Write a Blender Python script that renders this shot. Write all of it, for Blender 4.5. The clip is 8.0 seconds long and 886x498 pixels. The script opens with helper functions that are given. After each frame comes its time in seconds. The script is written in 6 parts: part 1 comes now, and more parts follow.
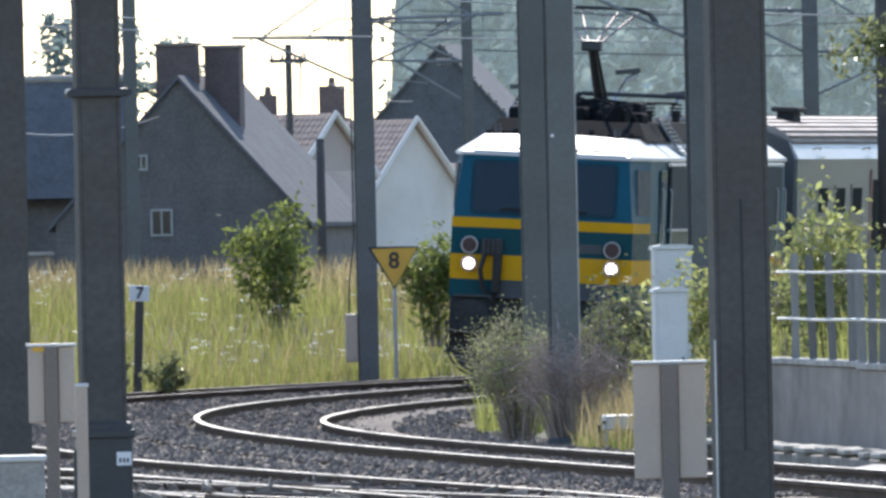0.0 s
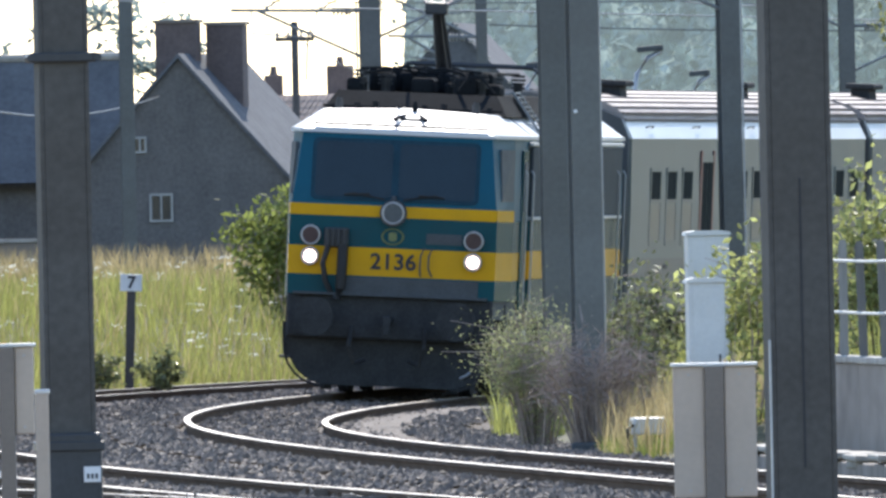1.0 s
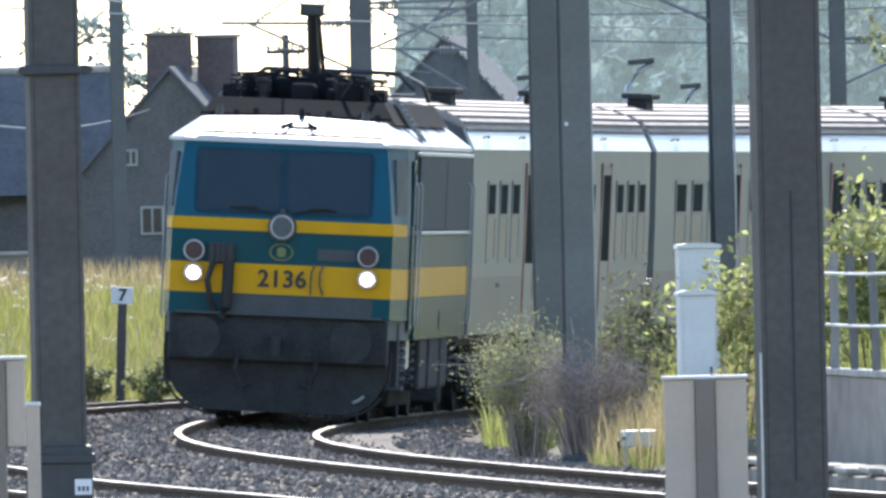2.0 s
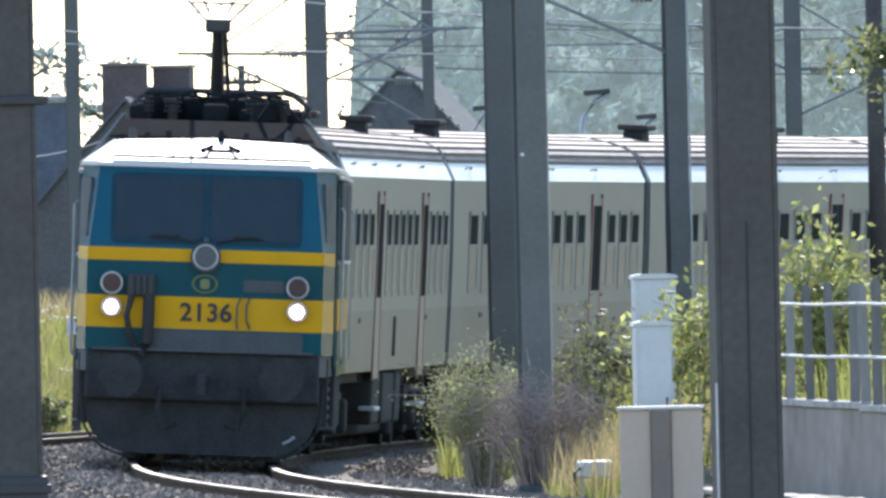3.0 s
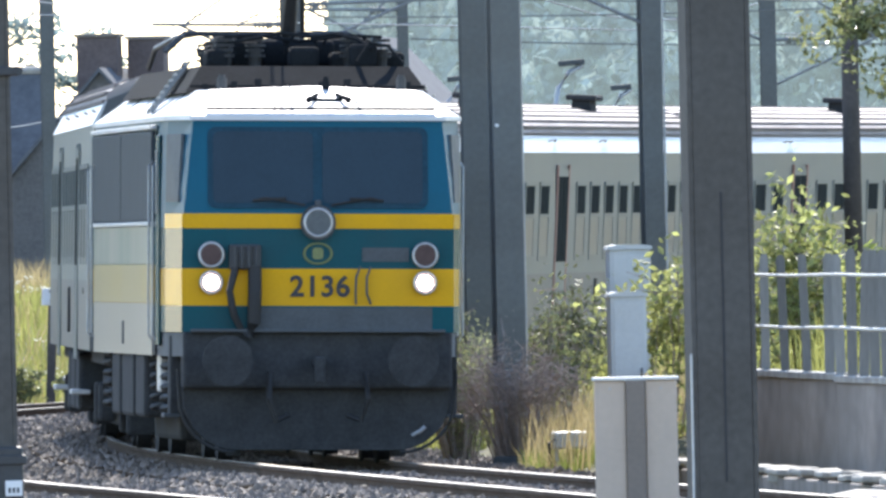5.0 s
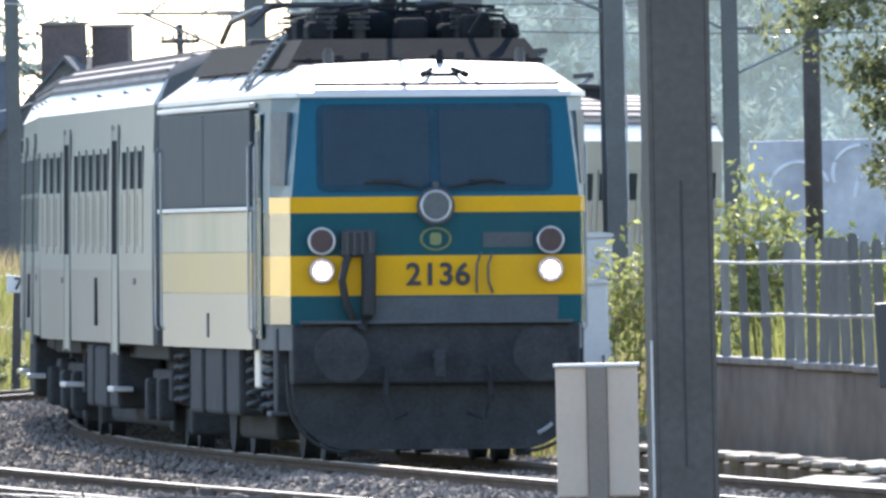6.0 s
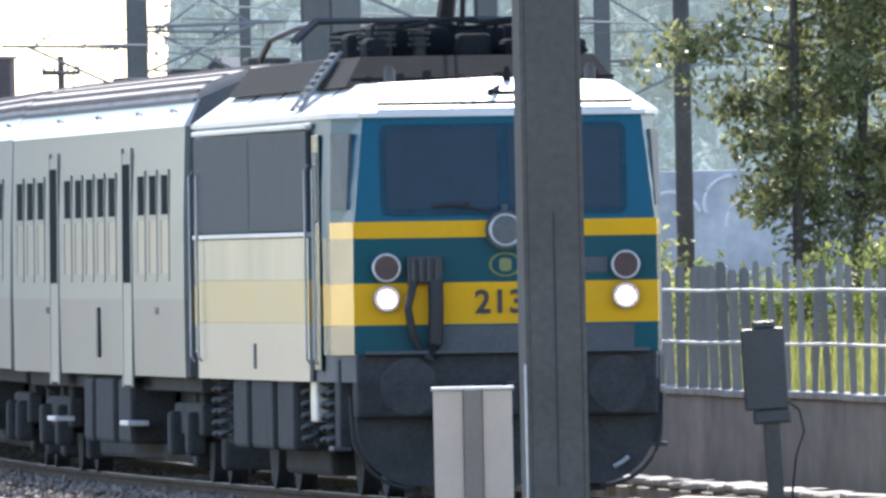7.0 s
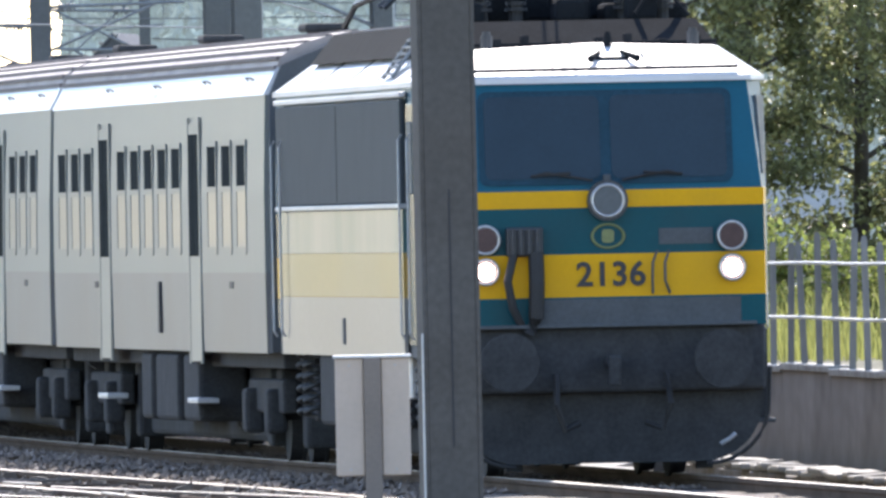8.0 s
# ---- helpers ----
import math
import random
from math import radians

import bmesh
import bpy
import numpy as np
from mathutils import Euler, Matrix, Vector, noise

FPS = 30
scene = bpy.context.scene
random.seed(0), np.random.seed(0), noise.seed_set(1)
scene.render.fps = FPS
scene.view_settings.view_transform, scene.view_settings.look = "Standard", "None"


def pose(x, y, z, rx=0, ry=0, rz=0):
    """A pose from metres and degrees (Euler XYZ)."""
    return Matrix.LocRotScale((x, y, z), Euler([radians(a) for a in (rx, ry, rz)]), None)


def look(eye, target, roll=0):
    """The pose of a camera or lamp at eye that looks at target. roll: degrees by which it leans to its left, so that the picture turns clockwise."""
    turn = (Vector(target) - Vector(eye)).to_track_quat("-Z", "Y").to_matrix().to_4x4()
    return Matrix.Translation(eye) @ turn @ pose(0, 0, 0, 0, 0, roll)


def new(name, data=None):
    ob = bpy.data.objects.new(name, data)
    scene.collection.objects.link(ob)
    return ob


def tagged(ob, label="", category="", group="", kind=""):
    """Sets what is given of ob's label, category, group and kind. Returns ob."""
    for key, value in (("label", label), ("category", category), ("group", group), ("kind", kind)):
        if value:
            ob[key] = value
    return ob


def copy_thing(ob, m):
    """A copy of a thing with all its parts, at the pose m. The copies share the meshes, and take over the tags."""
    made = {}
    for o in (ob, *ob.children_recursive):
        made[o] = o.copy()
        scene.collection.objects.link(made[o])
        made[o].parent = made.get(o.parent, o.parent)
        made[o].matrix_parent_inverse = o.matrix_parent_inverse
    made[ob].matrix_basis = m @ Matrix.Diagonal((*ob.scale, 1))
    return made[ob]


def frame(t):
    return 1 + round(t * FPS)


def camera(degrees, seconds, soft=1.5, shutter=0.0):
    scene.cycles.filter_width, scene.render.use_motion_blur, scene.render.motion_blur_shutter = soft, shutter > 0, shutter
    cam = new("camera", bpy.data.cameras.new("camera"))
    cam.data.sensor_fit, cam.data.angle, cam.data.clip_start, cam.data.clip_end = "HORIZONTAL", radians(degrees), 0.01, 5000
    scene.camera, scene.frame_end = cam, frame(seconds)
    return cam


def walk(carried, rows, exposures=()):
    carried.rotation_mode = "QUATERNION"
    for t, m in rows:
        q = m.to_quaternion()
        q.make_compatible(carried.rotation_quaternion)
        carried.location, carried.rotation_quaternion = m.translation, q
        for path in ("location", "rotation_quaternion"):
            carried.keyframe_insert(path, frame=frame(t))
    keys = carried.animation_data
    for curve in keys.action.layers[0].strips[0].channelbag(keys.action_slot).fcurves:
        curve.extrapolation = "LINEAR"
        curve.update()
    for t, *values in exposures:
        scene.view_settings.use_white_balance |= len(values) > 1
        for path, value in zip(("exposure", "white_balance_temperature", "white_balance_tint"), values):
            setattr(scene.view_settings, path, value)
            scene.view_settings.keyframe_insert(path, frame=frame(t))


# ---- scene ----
# The camera stands beside the line with a very long lens and follows the train.
cam = camera(1.6637, 8.0, soft=2.9)
walk(cam, [
    (0.0, pose(0.210, -30.00, 2.199, 89.9822, 1.2, 0.4005)),
    (0.1, pose(0.180, -26.30, 2.193, 89.9924, 1.2, 0.3912)),
    (0.2, pose(0.151, -22.60, 2.189, 90.0026, 1.2, 0.3819)),
    (0.3, pose(0.123, -18.90, 2.186, 90.0128, 1.2, 0.3726)),
    (0.4, pose(0.096, -15.20, 2.184, 90.0229, 1.2, 0.3633)),
    (0.5, pose(0.071, -11.50, 2.183, 90.0331, 1.2, 0.3540)),
    (0.6, pose(0.051, -8.00, 2.188, 90.0179, 1.2, 0.3681)),
    (0.7, pose(0.033, -5.00, 2.190, 90.0027, 1.2, 0.3823)),
    (0.8, pose(0.019, -2.80, 2.191, 89.9874, 1.2, 0.3964)),
    (0.9, pose(0.009, -1.20, 2.191, 89.9722, 1.2, 0.4105)),
    (1.0, pose(-0.000, 0.00, 2.190, 89.9570, 1.2, 0.4246)),
    (1.5, pose(-0.000, 0.00, 2.190, 89.9268, 1.2, 0.4778)),
    (2.0, pose(-0.000, 0.00, 2.190, 89.9805, 1.2, 0.4077)),
    (2.2, pose(-0.000, 0.00, 2.190, 90.0029, 1.2, 0.3090)),
    (3.3, pose(-0.000, 0.00, 2.190, 90.0369, 1.2, 0.3386)),
    (3.5, pose(-0.000, 0.00, 2.190, 89.9246, 1.2, 0.3500)),
    (4.0, pose(-0.000, 0.00, 2.190, 89.9009, 1.2, 0.3834)),
    (4.5, pose(-0.000, 0.00, 2.190, 89.9626, 1.2, 0.3645)),
    (4.7, pose(-0.000, 0.00, 2.190, 89.9637, 1.2, 0.2393)),
    (5.0, pose(-0.000, 0.00, 2.190, 89.9804, 1.2, 0.2771)),
    (5.2, pose(-0.000, 0.00, 2.190, 89.9481, 1.2, 0.2290)),
    (6.3, pose(0.013, -4.00, 2.193, 89.9586, 1.2, 0.1903)),
    (6.5, pose(0.013, -5.30, 2.193, 89.9630, 1.2, 0.1360)),
    (7.0, pose(-0.005, -11.20, 2.189, 90.0061, 1.2, -0.0257)),
    (7.5, pose(-0.052, -25.50, 2.198, 89.9811, 1.2, -0.1170)),
    (8.0, pose(-0.097, -24.00, 2.211, 89.9507, 1.2, -0.2327))
], exposures=[(0.0, 0.68, 6500, 12), (0.8, 0.78, 6500, 12), (2.0, 1.08, 6500, 11), (3.5, 0.95, 6550, 11), (4.5, 1.27, 6500, 12), (5.2, 1.25, 6500, 12), (6.5, 1.32, 6600, 14), (8.0, 1.22, 6600, 16)])

# ---- world and light ----
world = bpy.data.worlds.new("sky")
scene.world = world
world.use_nodes = True
sky = world.node_tree.nodes.new("ShaderNodeTexSky")
sky.sky_type, sky.sun_disc = "NISHITA", False
SUN_ELEVATION, SUN_AZIMUTH = 44.0, 1.0  # degrees; azimuth from the way ahead towards the right
sky.sun_elevation, sky.sun_rotation = radians(SUN_ELEVATION), radians(SUN_AZIMUTH)
sky.dust_density, sky.air_density, sky.ozone_density = 0.3, 1.0, 2.0
world.node_tree.links.new(sky.outputs[0], world.node_tree.nodes["Background"].inputs[0])
world.node_tree.nodes["Background"].inputs[1].default_value = 0.19
sun = new("sun", bpy.data.lights.new("sun", "SUN"))
sun.data.energy, sun.data.angle, sun.data.color = 4.3, radians(0.6), (1.0, 0.95, 0.86)
ce = math.cos(radians(SUN_ELEVATION))
sun.matrix_world = look((ce * math.sin(radians(SUN_AZIMUTH)) * 50, 300 + ce * math.cos(radians(SUN_AZIMUTH)) * 50,
                         math.sin(radians(SUN_ELEVATION)) * 50), (0, 300, 0))


# ---- materials ----
def material(name, color, rough=0.6, metal=0.0, vary=0.25, scale=4.0, bump=0.0, fine=30.0, dirt_or_glare=None, dirt_or_glare_amount=0.3,
             coat=0.0, translucent=0.0, island=0.0, each=0.0, gloss=0.5, stretch=(1, 1, 1)):
    """A procedural surface: base colour with coarse and fine variation, stains or painted glare, and relief."""
    m = bpy.data.materials.new(name)
    m.use_nodes = True
    nodes, links = m.node_tree.nodes, m.node_tree.links
    shader = nodes["Principled BSDF"]
    shader.inputs["Roughness"].default_value = rough
    shader.inputs["Metallic"].default_value = metal
    shader.inputs["Specular IOR Level"].default_value = gloss
    shader.inputs["Coat Weight"].default_value = coat
    shader.inputs["Coat Roughness"].default_value = 0.12
    coords = nodes.new("ShaderNodeTexCoord")
    mapping = nodes.new("ShaderNodeMapping")
    mapping.inputs["Scale"].default_value = stretch
    links.new(coords.outputs["Object"], mapping.inputs[0])
    coarse, grain = nodes.new("ShaderNodeTexNoise"), nodes.new("ShaderNodeTexNoise")
    for tex, size in ((coarse, scale), (grain, fine)):
        tex.inputs["Scale"].default_value = size
        tex.inputs["Detail"].default_value = 5
        links.new(mapping.outputs[0], tex.inputs["Vector"])
    total = nodes.new("ShaderNodeMath")
    total.operation = "ADD"
    links.new(coarse.outputs[0], total.inputs[0])
    links.new(grain.outputs[0], total.inputs[1])
    gain = nodes.new("ShaderNodeMapRange")
    gain.inputs["From Min"].default_value, gain.inputs["From Max"].default_value = 0.6, 1.4
    gain.inputs["To Min"].default_value, gain.inputs["To Max"].default_value = 1 - vary, 1 + vary
    links.new(total.outputs[0], gain.inputs["Value"])
    value = gain.outputs[0]
    for amount, source in ((island, "Random Per Island"), (each, "Random")):
        if amount:
            info = nodes.new("ShaderNodeNewGeometry" if source == "Random Per Island" else "ShaderNodeObjectInfo")
            spread = nodes.new("ShaderNodeMapRange")
            spread.inputs["To Min"].default_value, spread.inputs["To Max"].default_value = 1 - amount, 1 + amount
            links.new(info.outputs[source], spread.inputs["Value"])
            product = nodes.new("ShaderNodeMath")
            product.operation = "MULTIPLY"
            links.new(value, product.inputs[0])
            links.new(spread.outputs[0], product.inputs[1])
            value = product.outputs[0]
    tint = nodes.new("ShaderNodeVectorMath")
    tint.operation = "SCALE"
    tint.inputs[0].default_value = color
    links.new(value, tint.inputs["Scale"])
    result = tint.outputs[0]
    if dirt_or_glare:
        stain = nodes.new("ShaderNodeTexNoise")
        stain.inputs["Scale"].default_value, stain.inputs["Detail"].default_value = scale * 0.7, 8
        links.new(mapping.outputs[0], stain.inputs["Vector"])
        ramp = nodes.new("ShaderNodeMapRange")
        ramp.inputs["From Min"].default_value, ramp.inputs["From Max"].default_value = 0.42, 0.72
        ramp.inputs["To Max"].default_value = dirt_or_glare_amount
        links.new(stain.outputs[0], ramp.inputs["Value"])
        mix = nodes.new("ShaderNodeMix")
        mix.data_type = "RGBA"
        mix.inputs[7].default_value = (*dirt_or_glare, 1)
        links.new(ramp.outputs[0], mix.inputs[0])
        links.new(result, mix.inputs[6])
        result = mix.outputs[2]
    links.new(result, shader.inputs["Base Color"])
    if bump:
        relief = nodes.new("ShaderNodeBump")
        relief.inputs["Strength"].default_value, relief.inputs["Distance"].default_value = 0.6, bump
        links.new(grain.outputs[0], relief.inputs["Height"])
        links.new(relief.outputs[0], shader.inputs["Normal"])
    if translucent:
        thin = nodes.new("ShaderNodeBsdfTranslucent")
        links.new(result, thin.inputs[0])
        blend = nodes.new("ShaderNodeMixShader")
        blend.inputs[0].default_value = translucent
        links.new(shader.outputs[0], blend.inputs[1])
        links.new(thin.outputs[0], blend.inputs[2])
        links.new(blend.outputs[0], nodes["Material Output"].inputs[0])
    return m


def glow(name, color, strength):
    m = bpy.data.materials.new(name)
    m.use_nodes = True
    shader = m.node_tree.nodes["Principled BSDF"]
    shader.inputs["Base Color"].default_value = (*color, 1)
    shader.inputs["Emission Color"].default_value = (*color, 1)
    shader.inputs["Emission Strength"].default_value = strength
    return m


BALLAST = material("ballast", (0.105, 0.085, 0.068), 0.9, vary=0.5, scale=3, fine=14, bump=0.05)
STONE = material("ballast stone", (0.15, 0.118, 0.092), 0.7, vary=0.3, scale=6, fine=30, island=0.5)
EARTH = material("earth and turf", (0.085, 0.08, 0.04), 0.95, vary=0.4, scale=0.7, fine=8, bump=0.05)
RAIL = material("rail steel", (0.10, 0.075, 0.058), 0.95, 0.0, gloss=0.03, vary=0.4, scale=1, fine=20)
RAILHEAD = material("polished rail head", (0.30, 0.275, 0.25), 0.5, 0.7, vary=0.6, scale=0.35, fine=3, dirt_or_glare=(0.06, 0.045, 0.035), dirt_or_glare_amount=1.0)
CHAIR = material("worn iron", (0.20, 0.175, 0.155), 0.5, 0.4, vary=0.4, scale=2, fine=12, island=0.6)
SLEEPER = material("sleeper", (0.22, 0.21, 0.2), 0.85, vary=0.3, scale=3, fine=20)
MASTPAINT = material("grey mast paint", (0.15, 0.157, 0.152), 0.65, gloss=0.2, vary=0.16, scale=1.2, fine=18, dirt_or_glare=(0.09, 0.075, 0.06), dirt_or_glare_amount=0.35)
DARKMAST = material("dark green-grey mast paint", (0.10, 0.094, 0.086), 0.75, gloss=0.12, vary=0.25, scale=1.2, fine=18, dirt_or_glare=(0.08, 0.065, 0.05), dirt_or_glare_amount=0.4)
GALV = material("galvanised steel", (0.42, 0.43, 0.44), 0.45, 0.5, vary=0.2, scale=3)
WIRE = material("copper wire", (0.18, 0.18, 0.17), 0.5, 0.3)
CONCRETE = material("concrete", (0.27, 0.235, 0.205), 0.9, vary=0.35, scale=1.6, fine=8, bump=0.008, dirt_or_glare=(0.10, 0.083, 0.07), dirt_or_glare_amount=0.9, stretch=(0.14, 1.1, 0.4))
PALECONCRETE = material("pale concrete", (0.36, 0.34, 0.305), 0.85, vary=0.35, scale=3, fine=25, dirt_or_glare=(0.16, 0.15, 0.13), dirt_or_glare_amount=0.6)
FENCEWOOD = material("weathered fence wood", (0.19, 0.185, 0.175), 0.85, vary=0.25, scale=3, fine=30, each=0.3, stretch=(1, 1, 0.15))
WHITEPIPE = material("white rail paint", (0.6, 0.6, 0.57), 0.6, vary=0.25, scale=5)
BOXGREY = material("pale grey enamel", (0.48, 0.385, 0.305), 0.5, vary=0.08, scale=2, fine=20, dirt_or_glare=(0.3, 0.27, 0.23), dirt_or_glare_amount=0.25)
BOXWHITE = material("white cabinet paint", (0.63, 0.63, 0.61), 0.5, vary=0.08, scale=2, dirt_or_glare=(0.4, 0.4, 0.36), dirt_or_glare_amount=0.3)
POSTGREY = material("brown-grey post paint", (0.20, 0.165, 0.135), 0.7, vary=0.15, scale=2)
BLACKPAINT = material("black paint", (0.035, 0.037, 0.04), 0.5, vary=0.3, scale=4)
PLATEWHITE = material("white plate", (0.75, 0.75, 0.75), 0.5, vary=0.05)
INK = material("black ink", (0.025, 0.025, 0.03), 0.6)
SIGNYELLOW = material("yellow-orange sign", (0.72, 0.40, 0.05), 0.5, vary=0.08)
WOODPOLE = material("tarred wood", (0.085, 0.075, 0.07), 0.85, vary=0.3, scale=3, fine=20)
BRICK = material("dark brick", (0.125, 0.118, 0.115), 0.9, vary=0.3, scale=1.5, fine=12, bump=0.01)
REDBRICK = material("red brick", (0.13, 0.10, 0.095), 0.9, vary=0.3, scale=2, fine=12)
RENDERWALL = material("whitewashed wall", (0.72, 0.69, 0.64), 0.85, vary=0.1, scale=1, dirt_or_glare=(0.4, 0.36, 0.3), dirt_or_glare_amount=0.35)
PINKWALL = material("pinkish rendered wall", (0.48, 0.40, 0.36), 0.85, vary=0.15, scale=1)
SLATE = material("slate", (0.12, 0.125, 0.135), 0.9, gloss=0.1, vary=0.25, scale=2, fine=9)
TILE = material("orange clay tile", (0.40, 0.30, 0.245), 0.75, vary=0.25, scale=3, fine=10, each=0.12)
WINDOWFRAME = material("white window paint", (0.3, 0.3, 0.29), 0.5)
CABGLASS = material("grey cab glass", (0.09, 0.105, 0.115), 0.55, gloss=0.15)
DARKGLASS = material("dark glass", (0.02, 0.025, 0.03), 0.08, coat=0.5)
GRASS = material("tall grass", (0.27, 0.28, 0.085), 0.8, vary=0.35, scale=0.35, fine=3, island=0.3, translucent=0.55)
DRYGRASS = material("dry grass", (0.36, 0.29, 0.15), 0.85, vary=0.3, scale=0.4, fine=3, island=0.4, translucent=0.45)
FLOWER = material("white umbels", (0.75, 0.74, 0.66), 0.8, island=0.2, translucent=0.4)
LEAF = material("light green leaves", (0.30, 0.32, 0.12), 0.4, vary=0.25, scale=2, fine=8, island=0.5, translucent=0.55)
WEEDLEAF = material("dull olive weed leaves", (0.15, 0.165, 0.08), 0.5, vary=0.3, scale=2, fine=8, island=0.5, translucent=0.5)
FEATHER = material("soft grey-green fronds", (0.31, 0.33, 0.17), 0.7, vary=0.3, scale=2, fine=8, island=0.4, translucent=0.55)
BUSHLEAF = material("yellow-green leaves", (0.19, 0.225, 0.06), 0.55, vary=0.25, scale=2, fine=8, island=0.4, translucent=0.55)
TREELEAF = material("dark green leaves", (0.19, 0.205, 0.09), 0.35, vary=0.3, scale=1, fine=8, island=0.6, translucent=0.5)
# distance haze is put into this leaf colour as a pale blue-grey
FARLEAF = material("woodland leaves paled for haze", (0.20, 0.26, 0.25), 0.5, vary=0.3, scale=0.4, fine=3, island=0.35, translucent=0.6)
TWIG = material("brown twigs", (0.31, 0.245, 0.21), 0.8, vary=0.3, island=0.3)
# bark of far trees, its colour likewise lifted to look hazy
FARBARK = material("far bark paled for haze", (0.17, 0.19, 0.18), 0.9, vary=0.3)
BARK = material("bark", (0.07, 0.06, 0.05), 0.9, vary=0.4, scale=5, fine=30)

# sky glare on the left side panels is painted into these three colours
GLARESIDE = material("teal side paint paled by painted glare", (0.24, 0.235, 0.22), 0.35, vary=0.1, scale=1.2, gloss=0.2, dirt_or_glare=(0.2, 0.185, 0.165), dirt_or_glare_amount=0.5, stretch=(1, 0.15, 0.5))
GLAREYELLOW = material("yellow side paint paled by painted glare", (0.30, 0.225, 0.07), 0.35, vary=0.08, scale=1.2, gloss=0.2, dirt_or_glare=(0.28, 0.26, 0.19), dirt_or_glare_amount=0.5, stretch=(1, 0.2, 0.5))
GLARETEAL = material("teal side paint with painted glare streaks", (0.05, 0.13, 0.135), 0.3, vary=0.15, scale=1.5, gloss=0.25, dirt_or_glare=(0.27, 0.28, 0.265), dirt_or_glare_amount=0.7, stretch=(1, 0.5, 0.2))
BLUE = material("blue locomotive paint", (0.008, 0.092, 0.145), 0.45, vary=0.07, scale=1.5, gloss=0.12)
TEAL = material("teal locomotive paint", (0.006, 0.072, 0.09), 0.22, vary=0.09, scale=1.5, gloss=0.055, dirt_or_glare=(0.05, 0.05, 0.05), dirt_or_glare_amount=0.25)
YELLOW = material("yellow locomotive paint", (0.66, 0.345, 0.010), 0.22, vary=0.06, scale=2, gloss=0.06, dirt_or_glare=(0.35, 0.22, 0.05), dirt_or_glare_amount=0.2)
UNDERGREY = material("grimy grey skirt", (0.066, 0.073, 0.078), 0.75, vary=0.25, scale=3)
UNDERBLACK = material("oily black underframe", (0.044, 0.046, 0.048), 0.85, vary=0.35, scale=4, gloss=0.12)
ROOFWHITE = material("pale grey roof paint", (0.62, 0.61, 0.59), 0.45, vary=0.06, scale=1, dirt_or_glare=(0.42, 0.36, 0.3), dirt_or_glare_amount=0.35)
GRILLE = material("dark grey grille", (0.05, 0.06, 0.066), 0.7, gloss=0.15, vary=0.15, scale=2)
SURROUND = material("dark blue windscreen surround", (0.016, 0.05, 0.075), 0.5, gloss=0.1)
GLASS = material("windscreen glass", (0.018, 0.036, 0.052), 0.3, gloss=0.2, vary=0.12)
RUBBER = material("black rubber", (0.02, 0.02, 0.02), 0.7)
CHROME = material("lamp ring", (0.42, 0.42, 0.42), 0.35, 0.6)
DULLLENS = material("unlit tail lamp", (0.075, 0.045, 0.042), 0.4, gloss=0.2)
CENTRELENS = material("unlit centre lamp", (0.075, 0.085, 0.09), 0.5)
OLIVE = material("olive emblem", (0.15, 0.17, 0.06), 0.5)
ROOFBLACK = material("sooty black roof equipment", (0.017, 0.019, 0.021), 0.9, vary=0.3, gloss=0.05)
VENTGLASS = material("dark open ventilator", (0.045, 0.05, 0.048), 0.9, gloss=0.0)
CATGREY = material("weathered catenary steel", (0.22, 0.235, 0.24), 0.6, vary=0.2)
COPPERROD = material("pink-brown pantograph rods", (0.33, 0.27, 0.26), 0.45, 0.3)
LIT = glow("lit headlamp", (1.0, 0.76, 0.66), 5.0)
COACH = material("light grey coach paint", (0.20, 0.222, 0.212), 0.4, vary=0.05, scale=0.8, fine=10, gloss=0.16, dirt_or_glare=(0.20, 0.205, 0.195), dirt_or_glare_amount=0.3, stretch=(1, 1, 0.3))
COACHLOW = material("lower coach panel", (0.18, 0.185, 0.18), 0.42, vary=0.07, scale=0.8, gloss=0.15, dirt_or_glare=(0.17, 0.15, 0.13), dirt_or_glare_amount=0.4)
COACHROOF = material("weathered coach roof", (0.37, 0.325, 0.30), 0.7, vary=0.2, scale=0.8, fine=12, dirt_or_glare=(0.14, 0.115, 0.10), dirt_or_glare_amount=0.4)
COACHEAVE = material("pale coach eaves", (0.64, 0.66, 0.67), 0.45, vary=0.06, scale=0.8)
ROOFRIB = material("dark roof ribs", (0.15, 0.125, 0.115), 0.8, vary=0.2)
DOORRED = material("dull red door edge", (0.26, 0.12, 0.10), 0.5, vary=0.15)
COACHGLASS = material("tinted coach glass", (0.12, 0.135, 0.14), 0.3, gloss=0.3, vary=0.15)


# ---- building helpers ----
def mesh_object(name, bm, mat, parent=None, smooth=False):
    data = bpy.data.meshes.new(name)
    bmesh.ops.recalc_face_normals(bm, faces=bm.faces)
    bm.to_mesh(data)
    bm.free()
    data.materials.append(mat)
    if smooth:
        data.shade_smooth()
    ob = new(name, data)
    if parent:
        ob.parent = parent
    return ob


def part(name, bm, mat, parent, label="", smooth=False):
    return tagged(mesh_object(name, bm, mat, parent, smooth), label)


def raw(name, verts, faces, mat, parent=None, smooth=False):
    data = bpy.data.meshes.new(name)
    data.from_pydata(verts, [], faces)
    data.materials.append(mat)
    if smooth:
        data.shade_smooth()
    ob = new(name, data)
    if parent:
        ob.parent = parent
    return ob


def thing(name, label, category, group="", kind="", at=None):
    ob = new(name)
    ob.empty_display_size = 0.2
    if at is not None:
        ob.matrix_basis = at
    return tagged(ob, label, category, group, kind)


